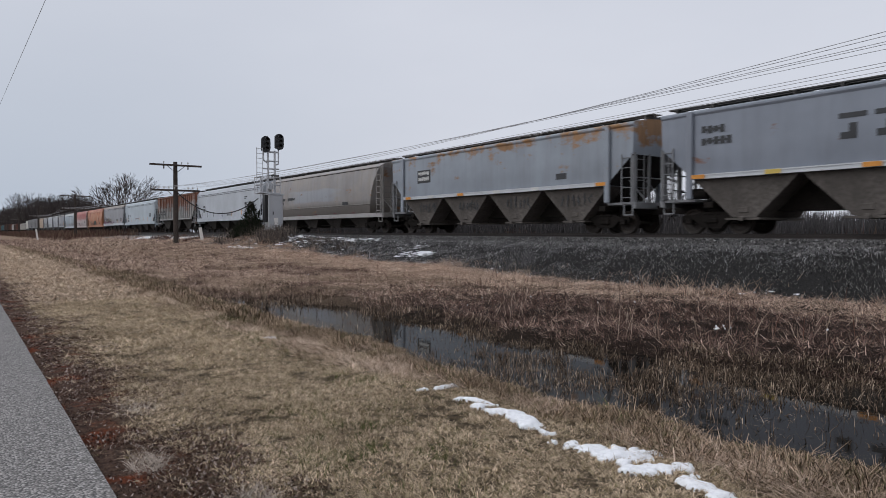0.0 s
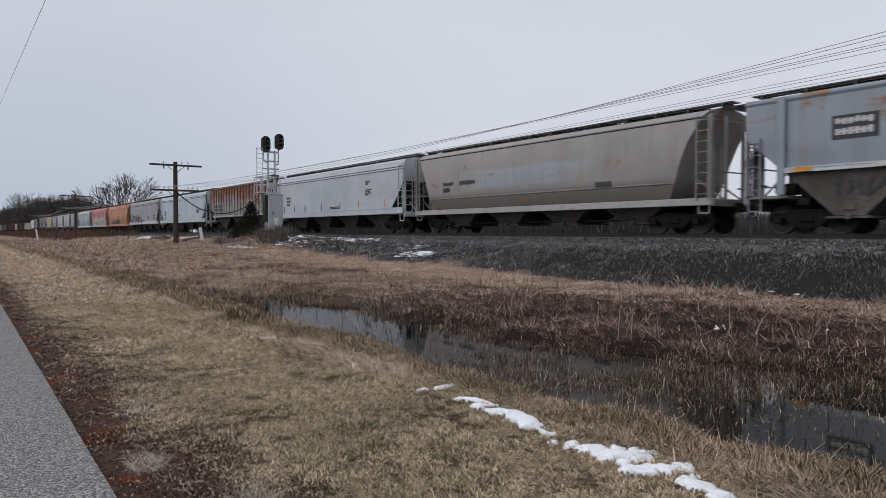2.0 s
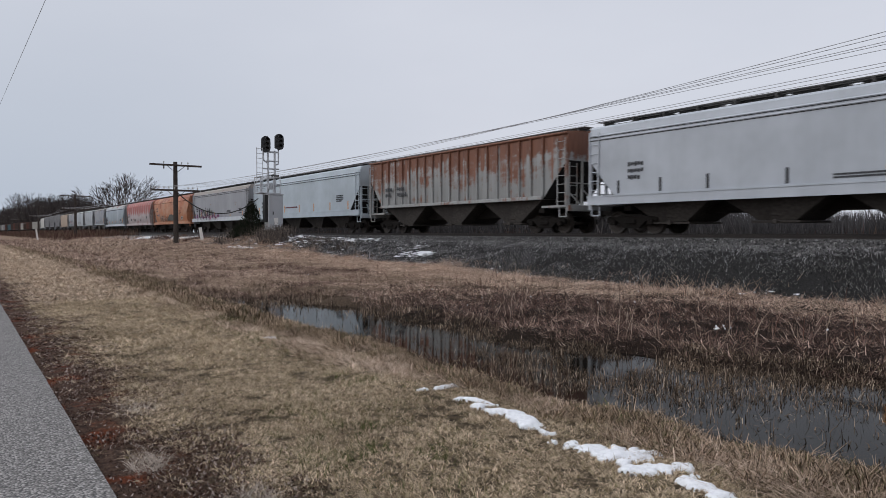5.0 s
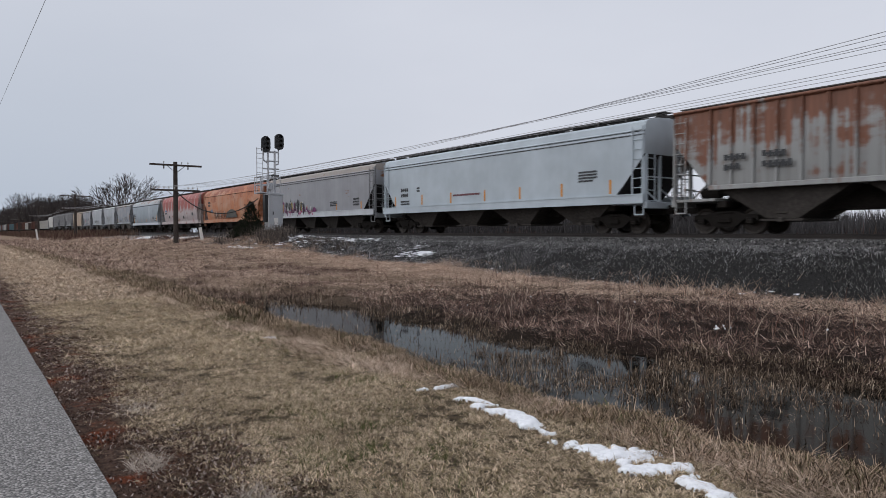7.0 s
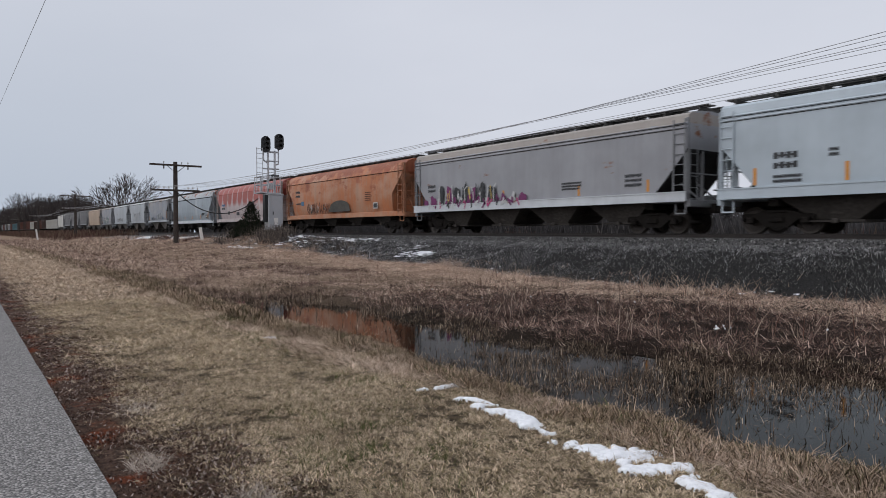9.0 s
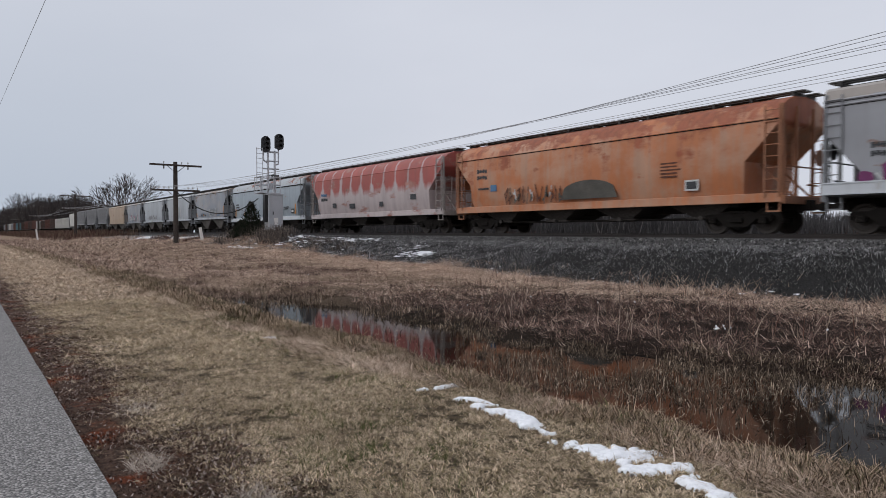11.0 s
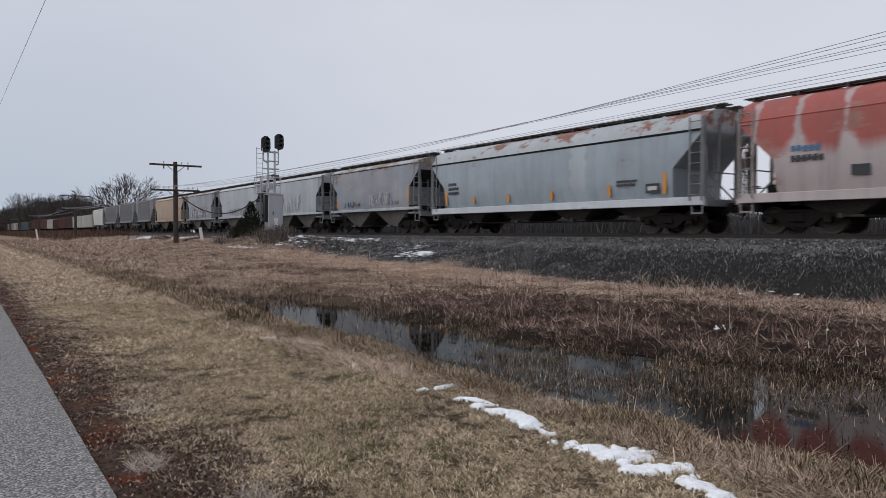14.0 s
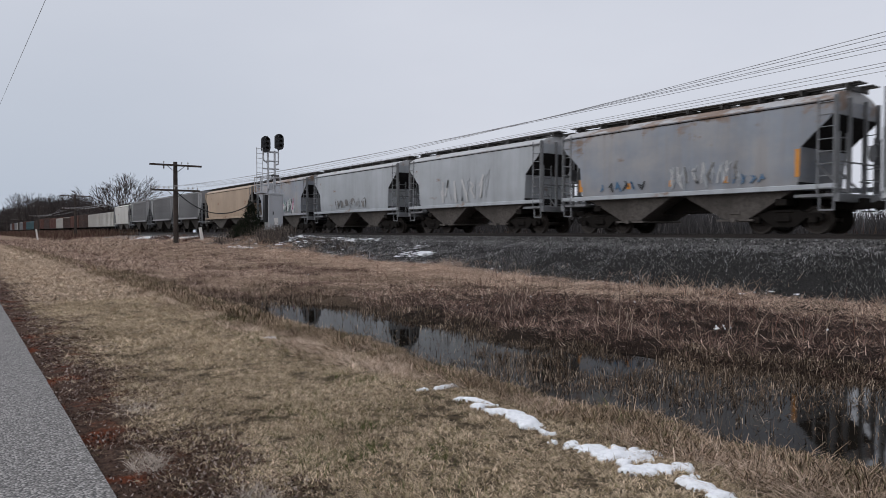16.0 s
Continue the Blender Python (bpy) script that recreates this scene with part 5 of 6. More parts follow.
def snow_flecks(clusters, seed):
    """Small leftovers of snow caught between the weeds."""
    rs = np.random.RandomState(seed)
    cos, faces, k = [], [], 0
    for x, y, lx, ly, n, size in clusters:
        for _ in range(n):
            px_, py_ = x + rs.normal(0, lx), y + rs.normal(0, ly)
            c = np.array([px_, py_, float(land(px_, py_)) + rs.uniform(0.0, 0.10)])
            s = size * rs.uniform(0.25, 1.15) * (2.2 if rs.uniform() < 0.12 else 1.0)
            ring = [c + np.array([s * rs.uniform(0.5, 2.0) * math.cos(a), s * rs.uniform(0.5, 1.1) * math.sin(a), rs.uniform(-0.02, 0.02)]) for a in np.arange(7) * 0.8976]
            cos += ring + [c + np.array([0, 0, 0.22 * s]), c - np.array([0, 0, 0.03])]
            for j in range(7):
                faces += [(k + j, k + (j + 1) % 7, k + 7), (k + (j + 1) % 7, k + j, k + 8)]
            k += 9
    ob = new("snow_flecks", mesh_from("snow_flecks", cos, faces, M_SNOW))
    tagged(ob, "scattered flecks of old snow among weeds", "snow", kind="stuff")


snow_flecks([(-38.5, 16.6, 2.6, 0.9, 150, 0.13), (-41, 18.0, 2.0, 0.4, 40, 0.12), (-25.2, 16.7, 0.35, 0.22, 40, 0.09), (-24.5, 17.0, 0.3, 0.10, 45, 0.13), (-26.5, 17.6, 1.0, 0.25, 16, 0.07), (-62, 14.6, 4.0, 0.8, 130, 0.30), (-56, 15.4, 2.5, 0.5, 70, 0.25), (-38.2, 13.3, 0.6, 0.3, 25, 0.14),
             (-33, 18.4, 1.6, 0.3, 40, 0.14), (-28.5, 15.6, 2.2, 0.35, 18, 0.06), (-19, 15.8, 2.2, 0.3, 8, 0.05), (-12, 16.0, 3.2, 0.5, 10, 0.03), (-8.5, 15.6, 1.4, 0.3, 14, 0.03), (-5.7, 9.5, 0.10, 0.06, 5, 0.016), (-14, 11, 4, 1.0, 12, 0.02)], 5)

# ---- grass, reeds, weeds and stones: one object of each kind ----
NP = np.random.RandomState(7)


def value_noise(x, y, scale, seed):
    """Smooth noise 0..1 on arrays."""
    x, y = x / scale, y / scale
    xi, yi = np.floor(x).astype(int), np.floor(y).astype(int)
    fx, fy = x - xi, y - yi
    fx, fy = fx * fx * (3 - 2 * fx), fy * fy * (3 - 2 * fy)

    def h(a, b):
        v = np.sin(a * 127.1 + b * 311.7 + seed * 74.7) * 43758.5453
        return v - np.floor(v)

    return (h(xi, yi) * (1 - fx) + h(xi + 1, yi) * fx) * (1 - fy) + (h(xi, yi + 1) * (1 - fx) + h(xi + 1, yi + 1) * fx) * fy


def blade_arrays(x, y, length, width, lean, two=True, droop=0.5, lift=0.0, heading=None, z=None):
    """Tapered blades that rise from the ground at (x, y); lean 0 stands up, 1 lies flat."""
    n = len(x)
    z = (land(x, y) if z is None else z) + lift
    a = NP.uniform(0, 2 * np.pi, n) if heading is None else heading
    f = NP.uniform(0, np.pi, n)
    up = np.stack([np.cos(a) * lean, np.sin(a) * lean, np.sqrt(np.maximum(0.02, 1 - lean ** 2))], -1)
    sd = np.stack([np.cos(f), np.sin(f), np.zeros(n)], -1) * (width / 2)[:, None]
    p0 = np.stack([x, y, z - 0.01], -1)
    p1 = p0 + up * (length * 0.55)[:, None]
    up2 = up.copy()
    up2[:, 2] -= droop * NP.uniform(0.2, 1.4, n)
    up2 /= np.linalg.norm(up2, axis=1)[:, None]
    p2 = p1 + up2 * (length * 0.45)[:, None]
    p2[:, 2] = np.maximum(p2[:, 2], z + 0.004)
    if two:
        return np.stack([p0 - sd, p0 + sd, p1 + sd * 0.8, p1 - sd * 0.8, p2 + sd * 0.25, p2 - sd * 0.25], 1)
    return np.stack([p0 - sd, p0 + sd, p2 + sd * 0.3, p2 - sd * 0.3], 1)


def blades_object(name, chunks, material, label, category):
    cos, loops, starts, v0, l0 = [], [], [], 0, 0
    for arr in chunks:
        n, k, _ = arr.shape
        base = v0 + np.arange(n)[:, None] * k
        pat = np.array([0, 1, 2, 3, 3, 2, 4, 5]) if k == 6 else np.array([0, 1, 2, 3])
        lp = (base + pat[None, :]).ravel()
        cos.append(arr.reshape(-1, 3))
        loops.append(lp)
        starts.append(l0 + np.arange(0, len(lp), 4))
        v0 += n * k
        l0 += len(lp)
    co, lp, st = np.concatenate(cos), np.concatenate(loops), np.concatenate(starts)
    me = bpy.data.meshes.new(name)
    me.vertices.add(len(co))
    me.vertices.foreach_set("co", co.astype(np.float32).ravel())
    me.loops.add(len(lp))
    me.loops.foreach_set("vertex_index", lp.astype(np.int32))
    me.polygons.add(len(st))
    me.polygons.foreach_set("loop_start", st.astype(np.int32))
    me.materials.append(material)
    me.update(calc_edges=True)
    return tagged(new(name, me), label, category, kind="stuff")


def scatter(n, x0, x1, y0, y1):
    return NP.uniform(x0, x1, n), NP.uniform(y0, y1, n)


def keep(x, y, p):
    k = NP.uniform(0, 1, len(x)) < p
    return x[k], y[k]


def u_(a, b, n):
    return NP.uniform(a, b, n)


# the mown lawn, thinning out over the bare strip by the path
chunks, far_lawn = [], []
for n, per, x0, x1, w, ln, two in ((24000, 11, -6.5, -0.9, 0.0046, 0.043, True), (20000, 9, -14, -6.5, 0.0092, 0.062, False), (13000, 9, -36, -14, 0.020, 0.10, False), (9000, 9, -110, -36, 0.045, 0.15, False), (9000, 9, -0.9, 5, 0.008, 0.06, False)):
    tx, ty = scatter(n, x0, x1, 0.64, 3.6)
    wv = value_noise(tx, ty, 0.45, 1) * 0.35 + value_noise(tx, ty, 0.13, 2) * 0.65
    bare = sstep(0.80, 1.12 + 0.62 * value_noise(tx, ty, 1.1, 5), ty + 0.25 * (value_noise(tx, ty, 0.22, 71) - 0.5))
    tx, ty = keep(tx, ty, np.clip((2.9 * wv - 0.42) * bare + 0.02, 0, 1))
    x, y = np.repeat(tx, per), np.repeat(ty, per)
    m = len(x)
    a = u_(0, 2 * np.pi, m)
    r = 0.40 * ln * np.sqrt(u_(0, 1, m))
    size = np.repeat(u_(0.6, 1.35, len(tx)), per)
    swirl = 6.3 * value_noise(x, y, 0.35, 77)
    head = np.where(u_(0, 1, m) < 0.2, swirl + u_(-0.9, 0.9, m), a + u_(-1.2, 1.2, m))
    (far_lawn if x1 <= -14 else chunks).append(blade_arrays(x + r * np.cos(a), y + r * np.sin(a), size * ln * u_(0.6, 1.4, m), w * u_(0.6, 1.3, m), 1 - 0.45 * u_(0, 1, m) ** 1.6, two, 1.3, 0.004, head))
blades_object("lawn_grass", chunks, M_LAWN, "dormant straw-coloured mown lawn grass", "grass")
blades_object("far_lawn_grass", far_lawn, M_FARLAWN, "bleached pinkish straw lawn grass farther along the path", "grass")

# green flecks in the lawn
x, y = scatter(90000, -13, -1.2, 1.4, 3.6)
green = sum(np.exp(-((x - gx_) / lx_) ** 2 - ((y - gy_) / ly_) ** 2) for gx_, gy_, lx_, ly_ in ((-9.3, 3.2, 0.8, 0.22), (-7.4, 2.95, 0.7, 0.2), (-4.9, 2.8, 0.6, 0.16), (-3.6, 2.0, 0.7, 0.4)))
x, y = keep(x, y, 0.8 * green * sstep(0.35, 0.6, value_noise(x, y, 0.2, 9)))
m = len(x)
M_GREEN = island("green_blades", (0.045, 0.06, 0.018), (0.13, 0.15, 0.05), (0.2, 0.18, 0.08), 0.8, 0.1)
blades_object("green_grass", [blade_arrays(x, y, u_(0.04, 0.09, m), u_(0.003, 0.005, m), u_(0.3, 0.8, m))], M_GREEN, "short green grass sprouting in the lawn", "grass")

# litter and pale tufts on the bare strip
litter = []
for n, x0, x1, k in ((52000, -7, -0.2, 1.0), (26000, -20, -7, 1.7)):
    x, y = scatter(n, x0, x1, 0.60, 1.75)
    x, y = keep(x, y, (0.15 + 0.85 * sstep(0.25, 0.6, value_noise(x, y, 0.35, 3))) * (1 - sstep(1.2, 1.7, y)) * sstep(0.6, 0.85, y + 0.2 * value_noise(x, y, 0.4, 73)))
    m = len(x)
    litter.append(blade_arrays(x, y, k * u_(0.008, 0.026, m), k * u_(0.006, 0.017, m), u_(0.8, 1.0, m), False, 0.3, 0.006))
M_LITTER = island("leaf_litter", (0.018, 0.010, 0.008), (0.21, 0.13, 0.10), (0.55, 0.46, 0.41), 0.9, 0.2)
blades_object("leaf_litter", litter, M_LITTER, "dead brown leaf litter beside the path", "leaf litter")
tufts = []
for cx, cy, nn, r in ((-3.92, 0.84, 380, 0.09), (-3.1, 1.15, 200, 0.1), (-2.55, 0.95, 120, 0.08), (-5.2, 1.05, 200, 0.12)):
    a, rr_ = u_(0, 2 * np.pi, nn), r * np.sqrt(u_(0, 1, nn))
    tufts.append(blade_arrays(cx + 1.6 * rr_ * np.cos(a), cy + rr_ * np.sin(a), u_(0.05, 0.15, nn), u_(0.0025, 0.004, nn), u_(0.6, 0.98, nn), True, 0.8))
M_PALE_TUFT = island("pale_tuft", (0.30, 0.24, 0.20), (0.75, 0.66, 0.57), (0.4, 0.33, 0.27), 0.8, 0.1)
blades_object("pale_tufts", tufts, M_PALE_TUFT, "bleached grass tufts on bare soil", "grass")

# long drooping tussocks along the bank: each a mound of arching blades
chunks = []
for n, per, x0, x1, w, grow in ((400, 170, -9, -0.8, 0.0048, 1.0), (460, 80, -24, -9, 0.0095, 1.1), (420, 26, -70, -24, 0.024, 1.1), (120, 40, -0.8, 6, 0.009, 1.0)):
    tx, ty = scatter(n, x0, x1, 3.38, 4.62)
    big = 0.65 + 0.75 * value_noise(tx, ty, 0.6, 4)
    big = big * (1 - 0.45 * sstep(4.0, 4.6, ty)) * grow
    x, y, b = np.repeat(tx, per), np.repeat(ty, per), np.repeat(big, per)
    m = len(x)
    a, r = u_(0, 2 * np.pi, m), 0.11 * np.sqrt(u_(0, 1, m))
    comb = np.repeat(u_(0, 6.3, n), per)
    head = a + 0.7 * np.sin(comb - a) + u_(-0.5, 0.5, m)
    chunks.append(blade_arrays(x + r * np.cos(a), y + r * np.sin(a), b * u_(0.09, 0.27, m), w * u_(0.6, 1.3, m), u_(0.45, 0.99, m), True, 2.4, 0.0, head))
blades_object("bank_grass", chunks, M_BANK, "long drooping straw-coloured grass tussocks on the ditch bank", "grass")

# flattened straw in combed swathes along the lip of the bank
chunks = []
for n, x0, x1, w in ((19000, -9, 0.5, 0.0052), (15000, -30, -9, 0.010)):
    x, y = scatter(n, x0, x1, 2.75, 4.0)
    x, y = keep(x, y, sstep(0.48, 0.66, value_noise(x, y, 0.5, 41) + 0.14 * sstep(-4.6, -5.4, x) * (1 - sstep(-9, -12, x))) * sstep(3.15, 3.4, y + 0.4 * sstep(-4.6, -5.2, x)))
    m = len(x)
    chunks.append(blade_arrays(x, y, u_(0.07, 0.22, m), w * u_(0.6, 1.2, m), u_(0.85, 1.0, m), True, 0.5, u_(0.01, 0.05, m), value_noise(x, y, 0.35, 43) * 6.3 + u_(-0.9, 0.9, m)))
for cx, cy, lx, ly, turn, n in ((-7.3, 3.08, 0.6, 0.10, 2.9, 420), (-6.3, 3.12, 0.5, 0.12, 3.5, 480), (-5.4, 3.18, 0.4, 0.12, 2.7, 480), (-4.6, 3.36, 0.3, 0.10, 3.7, 260), (-1.8, 3.50, 0.35, 0.16, 2.2, 420), (-1.4, 3.30, 0.3, 0.16, 4.0, 420)):
    x, y = NP.normal(cx, lx, n), NP.normal(cy, ly, n)
    chunks.append(blade_arrays(x, y, u_(0.08, 0.22, n), 0.0054 * u_(0.6, 1.2, n), u_(0.92, 1.0, n), True, 0.3, u_(0.02, 0.05, n), turn + 2.4 * (value_noise(x, y, 0.22, 44) - 0.5) + u_(-0.5, 0.5, n)))
blades_object("flattened_straw", chunks, M_STRAW, "flattened pale straw along the bank", "straw")

# dead sedge and reeds that stand in the water
chunks = []
for n, x0, x1, w in ((80000, -9, -1.0, 0.0075), (46000, -18, -9, 0.0115), (7000, -1.0, 9, 0.011)):
    x, y = scatter(n, x0, x1, 4.5, 9.0)
    d = value_noise(x, y, 1.1, 6) * 0.5 + value_noise(x, y, 0.3, 7) * 0.5
    off = shore(x) - y
    isle = 1.5 * np.exp(-((x + 5.4) / 1.6) ** 4 - ((y - 6.3) / 1.15) ** 4) + np.exp(-((x + 4.0) / 1.2) ** 2 - ((y - 6.9) / 0.8) ** 2)
    rim = 1.7 * (1 - sstep(0.0, 0.7, off)) + 0.75 * (1 - sstep(4.75, 5.15, y)) + 0.8 * sstep(-12.6, -14.2, x) + 0.22 * sstep(-7.4, -6.6, x) * (1 - sstep(-3.6, -2.8, x)) + 0.10 * sstep(4.8, 5.0, y) * (1 - sstep(5.5, 6.1, y))
    x, y = keep(x, y, np.clip(0.026 + 0.62 * np.minimum(isle, 1.0) * sstep(0.30, 0.52, d) + rim * 0.42 * sstep(0.34, 0.56, d), 0, 1) * (off > -0.7))
    m = len(x)
    zz = np.maximum(land(x, y), WATER_Z)
    chunks.append(blade_arrays(x, y, u_(0.035, 0.135, m) * (1 + 0.4 * sstep(-10.5, -13, x)), w * u_(0.5, 1.4, m), np.where(u_(0, 1, m) < 0.4, u_(0.85, 1.0, m), u_(0.0, 0.7, m)), True, 0.9, -0.005, None, zz))
blades_object("reeds", chunks, M_REED, "dead sedge and reeds standing in ditch water", "reeds")

# matted dead growth between ditch and railway bank
chunks, pale = [], []
for n, per, x0, x1, w, ln in ((27000, 9, -24, -1.5, 0.0115, 0.145), (13000, 8, -50, -24, 0.022, 0.19), (9000, 8, -140, -50, 0.045, 0.30), (1100, 9, -1.5, 10, 0.02, 0.22)):
    tx, ty = scatter(n, x0, x1, 3.5, 15.6)
    wet = np.maximum(sstep(-0.15, 0.5, ty - shore(tx)), sstep(-13.4, -15.5, tx + 0.3 * (ty - 5.5)))
    d = value_noise(tx, ty, 0.8, 11) * 0.5 + value_noise(tx, ty, 0.28, 12) * 0.5
    tx, ty = keep(tx, ty, wet * np.clip(2.6 * d - 0.40, 0, 1))
    x, y = np.repeat(tx, per), np.repeat(ty, per)
    m = len(x)
    a = u_(0, 2 * np.pi, m)
    x, y = x + 0.6 * ln * np.cos(a) * u_(0, 1, m), y + 0.6 * ln * np.sin(a) * u_(0, 1, m)
    swirl = 6.3 * value_noise(x, y, 0.8, 78)
    head = np.where(u_(0, 1, m) < 0.35, swirl + u_(-0.8, 0.8, m), a + u_(-1, 1, m))
    strip = (1.3 - 0.75 * sstep(-16, -9, x)) * sstep(11.6, 12.6, y + 1.8 * (value_noise(x, y, 2.5, 13) - 0.5)) + 0.85 * sstep(-9, -17, x - 0.5 * (y - 9)) * (value_noise(x, y, 1.3, 18) > 0.40 - 0.25 * sstep(-18, -30, x))
    k = NP.uniform(0, 1, m) < np.clip(strip, 0, 1) * 0.9
    flat = np.where(k, 1 - 0.10 * u_(0, 1, m), 1 - 0.70 * u_(0, 1, m) ** 2.4)
    arr = blade_arrays(x, y, ln * u_(0.45, 1.35, m), w * u_(0.4, 1.25, m), flat, False, 0.7, 0.01 + 0.05 * u_(0, 1, m), head)
    chunks.append(arr[~k])
    pale.append(arr[k])
for n, x0, x1, w in ((30000, -30, -3, 0.013), (17000, -60, -30, 0.026)):
    x, y = scatter(n, x0, x1, 12.0, 15.5)
    x, y = keep(x, y, sstep(12.0, 13.2, y + 1.5 * (value_noise(x, y, 2.5, 13) - 0.5)) * (0.3 + 0.9 * value_noise(x, y, 0.8, 22)) * (1 - 0.5 * sstep(-16, -9, x)))
    m = len(x)
    pale.append(blade_arrays(x, y, u_(0.15, 0.4, m), w * u_(0.5, 1.2, m), u_(0.93, 1.0, m), False, 0.2, 0.05))
x, y = scatter(42000, -46, -4, 14.6, 17.2)
x, y = keep(x, y, sstep(0.42, 0.7, value_noise(x, y, 1.3, 51)) * (0.35 + 0.65 * sstep(-9, -18, x)) * (1 - sstep(15.2, 16.8, y)))
m = len(x)
pale.append(blade_arrays(x, y, u_(0.12, 0.34, m), u_(0.009, 0.018, m), u_(0.4, 0.97, m), False, 0.5))
blades_object("marsh_grass", chunks, M_MARSH, "matted brown dead marsh growth", "grass")
M_TAN = island("tan_matted_blades", (0.34, 0.23, 0.17), (1.0, 0.79, 0.62), (0.45, 0.30, 0.23), 0.85, 0.2)
blades_object("matted_tan_grass", pale, M_TAN, "flattened tan grass along the foot of the bank", "grass")

# tall broken stems standing out of the mat
x, y = scatter(900, -30, -2.2, 7.6, 15.2)
x, y = keep(x, y, sstep(0.45, 0.7, value_noise(x, y, 1.0, 81)) * sstep(0.3, 0.8, y - shore(x)))
m = len(x)
blades_object("broken_stems", [blade_arrays(x, y, u_(0.25, 0.6, m), u_(0.009, 0.015, m), u_(0.0, 0.75, m), True, 0.3)], M_STEM, "bleached broken stems standing out of the marsh", "stems")

# short grey weeds on the railway bank, darker towards its foot
chunks, dark = [], []
for n, per, x0, x1, w in ((33000, 6, -27, -3, 0.0115), (27000, 6, -60, -27, 0.024), (7000, 6, -140, -60, 0.05), (2200, 6, -3, 10, 0.02)):
    tx, ty = scatter(n, x0, x1, 12.4, 20.2)
    toe = 15.2 - 2.4 * sstep(-30, -46, tx)
    thin = value_noise(tx, ty, 0.7, 14) * 0.5 + value_noise(tx, ty, 0.25, 15) * 0.5
    tx, ty = keep(tx, ty, sstep(toe - 0.2, toe + 0.5, ty) * np.clip(2.3 * thin - 0.25, 0, 1) * (1 - 0.85 * sstep(19.2, 19.9, ty)))
    x, y = np.repeat(tx, per), np.repeat(ty, per)
    m = len(x)
    a = u_(0, 2 * np.pi, m)
    arr = blade_arrays(x + 0.06 * np.cos(a), y + 0.06 * np.sin(a), u_(0.05, 0.135, m) * (1 - 0.4 * sstep(18.6, 19.6, y)), w * u_(0.5, 1.3, m), u_(0.25, 0.97, m), False, 0.9, 0.0, a)
    k = u_(0, 1, m) < 0.93 * sstep(-24, -9, x) * (1 - sstep(16.8, 19.2, y + 0.8 * (value_noise(x, y, 1.2, 16) - 0.5)))
    chunks.append(arr[~k])
    dark.append(arr[k])
blades_object("embankment_weeds", chunks, M_WEED, "grey dead weeds covering the railway bank", "weeds")
blades_object("dark_weeds", dark, M_DARKWEED, "darker dead weeds towards the foot of the bank", "weeds")

# reddish brush and stems
chunks = []
for n, x0, x1, y0, y1, h, w in ((26000, -300, -84, 9.5, 17.5, 0.95, 0.06), (2500, -62, -47, 12.6, 15.5, 0.4, 0.03), (420, -14, -4.5, 8.0, 13.0, 0.6, 0.008), (260, -24, -12, 8.0, 12.0, 0.5, 0.009)):
    x, y = scatter(n, x0, x1, y0, y1)
    x, y = keep(x, y, sstep(0.45, 0.62, value_noise(x, y, 1.2 if w < 0.02 else 3.0, 15)) * (1.0 if w < 0.05 else 1.0) + (0.5 if w > 0.05 else 0))
    m = len(x)
    chunks.append(blade_arrays(x, y, h * u_(0.4, 1.1, m), w * u_(0.5, 1.2, m), u_(0.0, 0.5, m), True, 0.2))
blades_object("red_brush", chunks, M_BRUSH, "reddish brown leafless brush beside the track", "brush")
chunks = []
for n, x0, x1, y0, y1, h in ((10500, -46.5, -37.0, 13.2, 17.0, 0.8), (2600, -37.5, -29, 15.2, 17.6, 0.4)):
    x, y = scatter(n, x0, x1, y0, y1)
    x, y = keep(x, y, sstep(0.40, 0.62, value_noise(x, y, 1.4, 15)))
    m = len(x)
    chunks.append(blade_arrays(x, y, h * u_(0.35, 1.1, m), 0.024 * u_(0.5, 1.2, m), u_(0.0, 0.8, m), True, 0.5))
blades_object("grey_brush", chunks, M_GREYBRUSH, "grey-brown leafless brush round the cabinet", "brush")

# loose ballast stones
def stones(n, x0, x1, y0, y1, size, name, label):
    x, y = scatter(n, x0, x1, y0, y1)
    base = np.array([(1, 0, 0), (-1, 0, 0), (0, 1, 0), (0, -1, 0), (0, 0, 1), (0, 0, -1)], float)
    tri = np.array([(0, 2, 4), (2, 1, 4), (1, 3, 4), (3, 0, 4), (2, 0, 5), (1, 2, 5), (3, 1, 5), (0, 3, 5)])
    s = size * NP.uniform(0.5, 1.3, (n, 1, 3)) * (base[None] + NP.uniform(-0.3, 0.3, (n, 6, 3)))
    zt = np.where(y < 20.3, 0.62 + (y - 18.4) / 1.9 * 0.42, 1.04)
    c = np.stack([x, y, np.maximum(land(x, y), zt) + 0.01], -1)
    co = (s + c[:, None]).reshape(-1, 3)
    f = (np.arange(n)[:, None, None] * 6 + tri[None]).reshape(-1, 3)
    me = bpy.data.meshes.new(name)
    me.vertices.add(len(co))
    me.vertices.foreach_set("co", co.astype(np.float32).ravel())
    me.loops.add(f.size)
    me.loops.foreach_set("vertex_index", f.ravel().astype(np.int32))
    me.polygons.add(len(f))
    me.polygons.foreach_set("loop_start", np.arange(0, f.size, 3, dtype=np.int32))
    me.materials.append(M_STONE)
    me.update(calc_edges=True)
    tagged(new(name, me), label, "stones", kind="stuff")


stones(30000, -62, 0, 18.3, 21.4, 0.042, "ballast_stones", "grey crushed stone ballast")


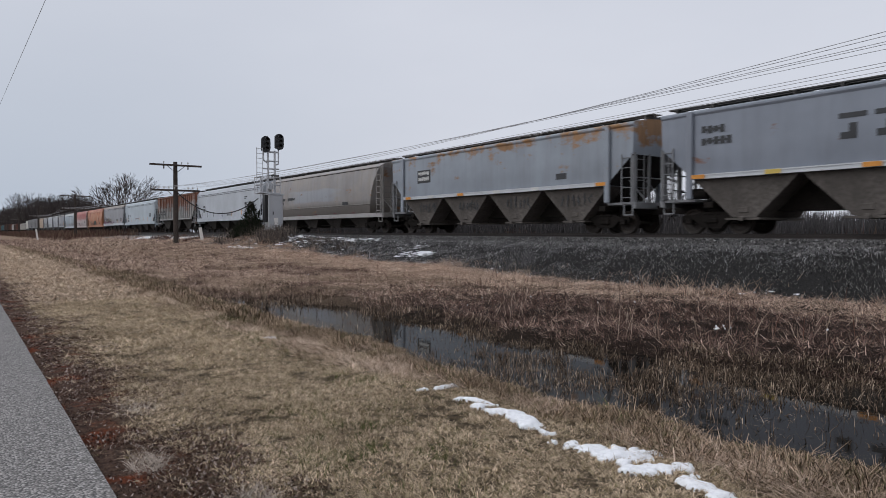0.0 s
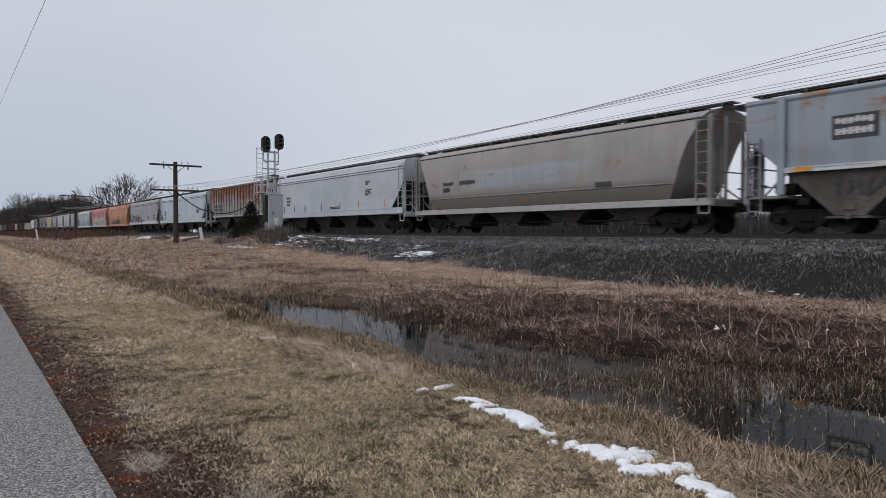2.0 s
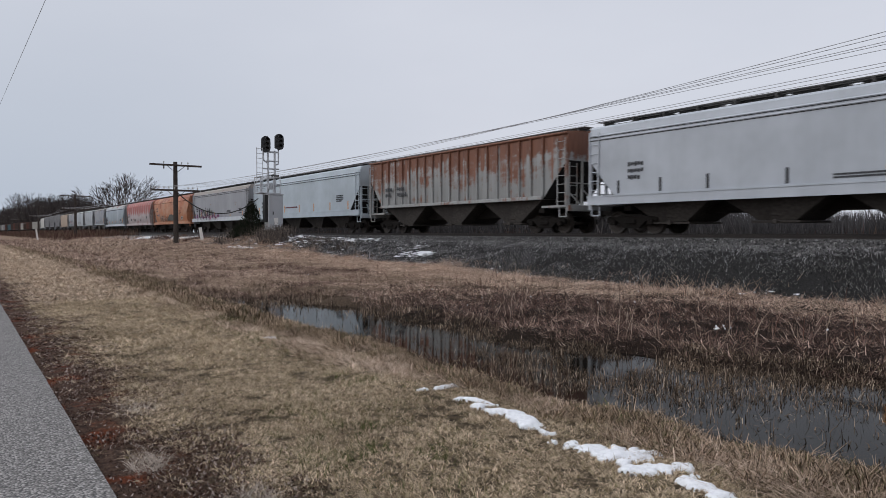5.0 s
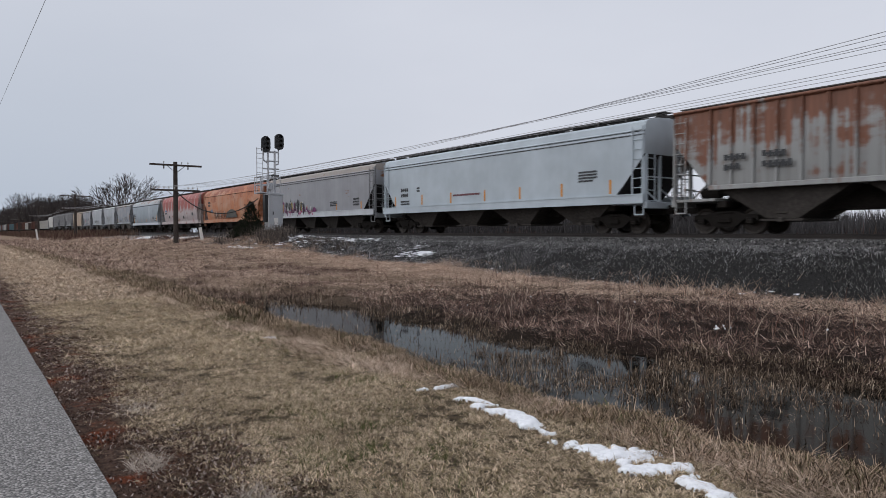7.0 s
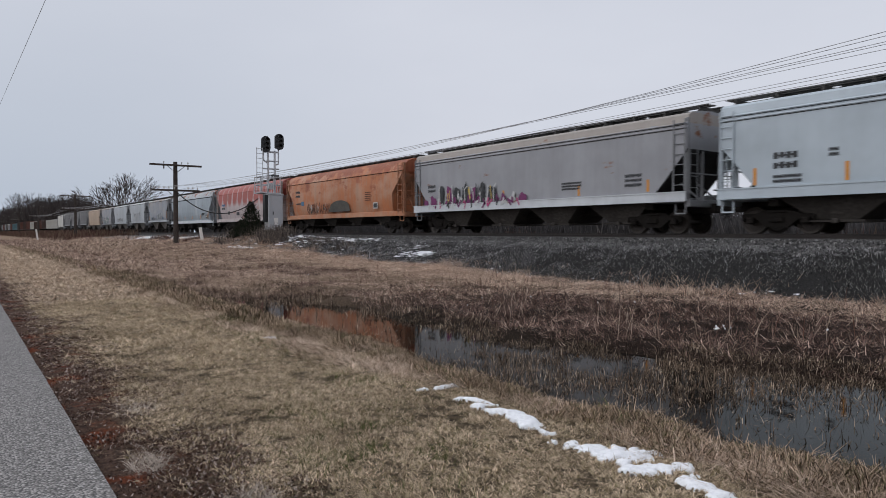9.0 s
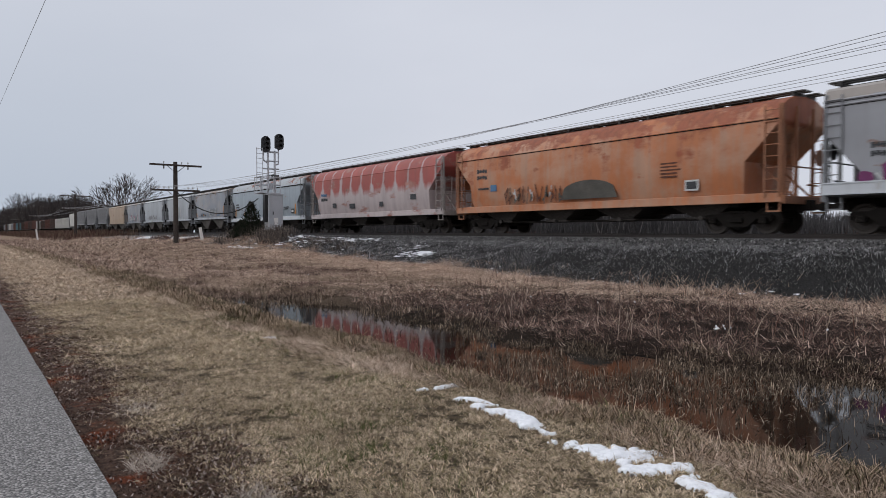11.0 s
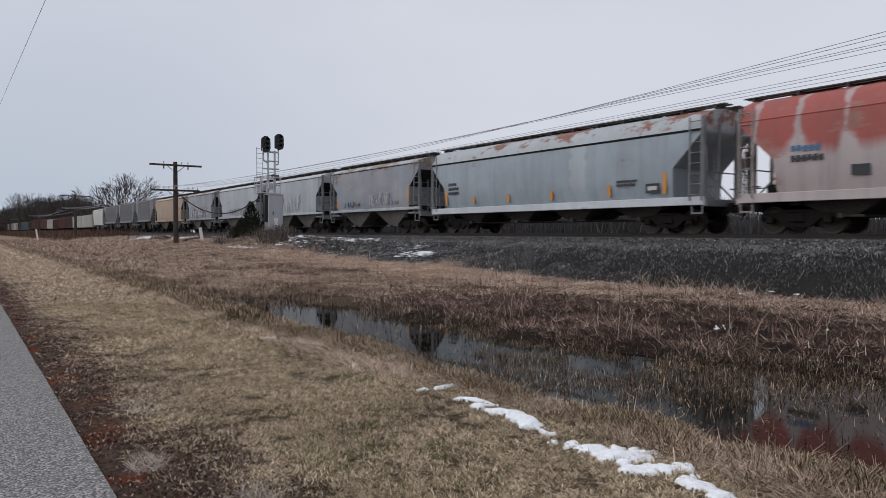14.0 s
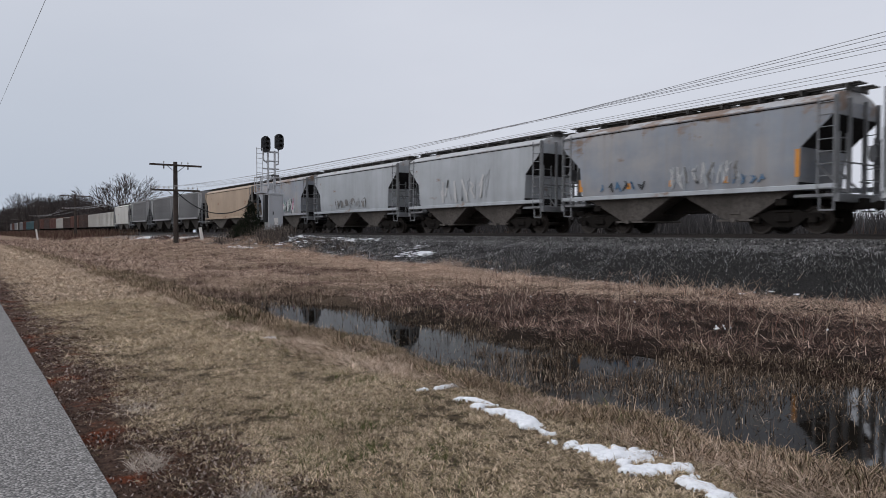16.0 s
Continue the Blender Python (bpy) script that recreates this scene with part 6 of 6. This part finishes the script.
# ---- trees ----
def bare_tree(x, y, height, spread, seed, label, trunk=0.32, depth=6, limbs=3):
    rng = random.Random(seed)
    z = float(land(x, y)) - 0.2
    t = empty("bare_tree", pose(x, y, z), label, "tree", "bare trees beyond the track")
    segs = []

    def grow(p, d, length, r, level):
        q = p + d * length
        segs.append((p, q, r, r * 0.72))
        if level == 0:
            return
        count = limbs if level == depth else rng.choice((2, 2, 3))
        for k in range(count):
            v = Vector((rng.gauss(0, 1), rng.gauss(0, 1), rng.gauss(0, 0.5)))
            nd = (d + v * spread * 0.45).normalized()
            if level == depth and limbs > 3:
                turn, tilt = 2 * math.pi * k / count + rng.uniform(-0.3, 0.3), rng.uniform(0.25, 1.3) if k else 0.1
                nd = Vector((math.sin(tilt) * math.cos(turn), math.sin(tilt) * math.sin(turn), math.cos(tilt)))
            nd = (nd + Vector((0, 0, 0.12 if limbs < 9 else 0.03))).normalized()
            grow(q, nd, length * rng.uniform(0.74, 0.92), max(0.03, r * rng.uniform(0.55, 0.75)), level - 1)

    grow(Vector((0, 0, 0)), Vector((rng.uniform(-0.06, 0.06), rng.uniform(-0.06, 0.06), 1)).normalized(), height * 0.2, trunk, depth)
    top = max(q.z for _, q, _, _ in segs)
    k = height / top
    for nm, sel, sides in (("trunk", [s for s in segs if s[2] > trunk * 0.3], 6), ("crown", [s for s in segs if s[2] <= trunk * 0.3], 3)):
        verts, faces = [], []
        for p, q, r0, r1 in sel:
            d = (q - p).normalized()
            a = d.orthogonal().normalized()
            b = d.cross(a)
            i = len(verts)
            for c_, r in ((p, r0), (q, r1)):
                for j in range(sides):
                    an = 2 * math.pi * j / sides
                    verts.append((c_ * k) + (a * math.cos(an) + b * math.sin(an)) * r)
            for j in range(sides):
                faces.append((i + j, i + (j + 1) % sides, i + sides + (j + 1) % sides, i + sides + j))
        if verts:
            part(nm, mesh_from(nm, verts, faces, M_TWIG), None, t)


bare_tree(-213.8, 40, 19.0, 0.62, 12, "tall spreading leafless tree behind the train", 0.42, 7, 9)
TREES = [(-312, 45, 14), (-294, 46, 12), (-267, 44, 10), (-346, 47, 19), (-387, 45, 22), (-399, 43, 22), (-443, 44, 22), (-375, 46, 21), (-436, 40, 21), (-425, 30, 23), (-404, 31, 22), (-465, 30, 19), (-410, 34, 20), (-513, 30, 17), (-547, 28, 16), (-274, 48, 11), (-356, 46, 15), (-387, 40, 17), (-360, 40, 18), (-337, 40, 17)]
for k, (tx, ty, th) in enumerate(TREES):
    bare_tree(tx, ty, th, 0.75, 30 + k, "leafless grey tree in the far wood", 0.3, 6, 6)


def thicket(name, n, x0, x1, y0, y1, h, w, mat, label, two=False):
    x, y = scatter(n, x0, x1, y0, y1)
    hh = h * (0.45 + 0.75 * value_noise(x, y * 0, abs(x1 - x0) / 28, 31)) * u_(0.5, 1.1, n)
    blades_object(name, [blade_arrays(x, y, hh, w * u_(0.5, 1.3, n), u_(0.0, 0.55, n), two, 0.1)], mat, label, "woods")


thicket("far_thicket", 60000, -900, -330, 34, 60, 21.0, 0.34, M_TWIG, "dense dark leafless thicket behind the train")
thicket("low_thicket", 14000, -330, -215, 34, 60, 9.0, 0.22, M_TWIG, "low leafless thicket behind the train")
thicket("far_brush_line", 100000, -220, 20, 62, 85, 6.1, 0.08, M_FARBRUSH, "grey leafless brush line beyond the track")
thicket("far_brush_fringe", 14000, -120, 20, 26, 30, 0.9, 0.03, M_BRUSH, "dry brush fringe behind the track")


# small dark evergreen by the cabinet
def evergreen(x, y, h, seed):
    z = float(land(x, y)) - 0.1
    t = empty("evergreen_shrub", pose(x, y, z), "small dark juniper shrub beside the cabinet", "shrub")
    bm = bmesh.new()
    bm_rod(bm, (0, 0, 0), (0, 0, h * 0.95), 0.05, 8, 0.015)
    part("trunk", bm, M_POLE, t)
    n = 2300
    zz = h * (0.06 + 0.94 * u_(0, 1, n) ** 1.2)
    rad = ((h - zz) / h) ** 0.7 * 0.95 * np.sqrt(u_(0.05, 1, n)) * (0.7 + 0.5 * NP.rand(n))
    a = u_(0, 2 * np.pi, n)
    arr = blade_arrays(rad * np.cos(a), rad * np.sin(a), u_(0.10, 0.26, n), u_(0.03, 0.06, n), u_(0.3, 0.9, n), True, 0.3, 0, a + u_(-0.5, 0.5, n), zz)
    ob = blades_object("crown", [arr], M_NEEDLE, "", "")
    ob.parent = t
    for key in ("kind", "label", "category"):
        if key in ob:
            del ob[key]


evergreen(-42.4, 15.5, 2.25, 3)
evergreen(-43.6, 15.3, 1.15, 4)


def motions():
    """The train rolls past at a steady pace, its wheels turning."""
    for k, car in enumerate(CARS):
        mid = (JOINTS[k] + JOINTS[k + 1]) / 2
        walk(car, [(t, pose(SIDE_X0 - mid + SPEED * t, TRACK_Y, RAIL_TOP)) for t in (0, 4, 8, 12, 16)])
    turn = math.degrees(SPEED / FPS / 0.445)
    first = WHEELS[0]
    walk(first, [(k / FPS, pose(0, 0, 0, 0, (turn * k) % 360, 0)) for k in range(16 * FPS + 1)])
    for w in WHEELS[1:]:
        w.rotation_mode = "QUATERNION"
        w.animation_data_create()
        w.animation_data.action = first.animation_data.action
        w.animation_data.action_slot = first.animation_data.action_slot


motions()
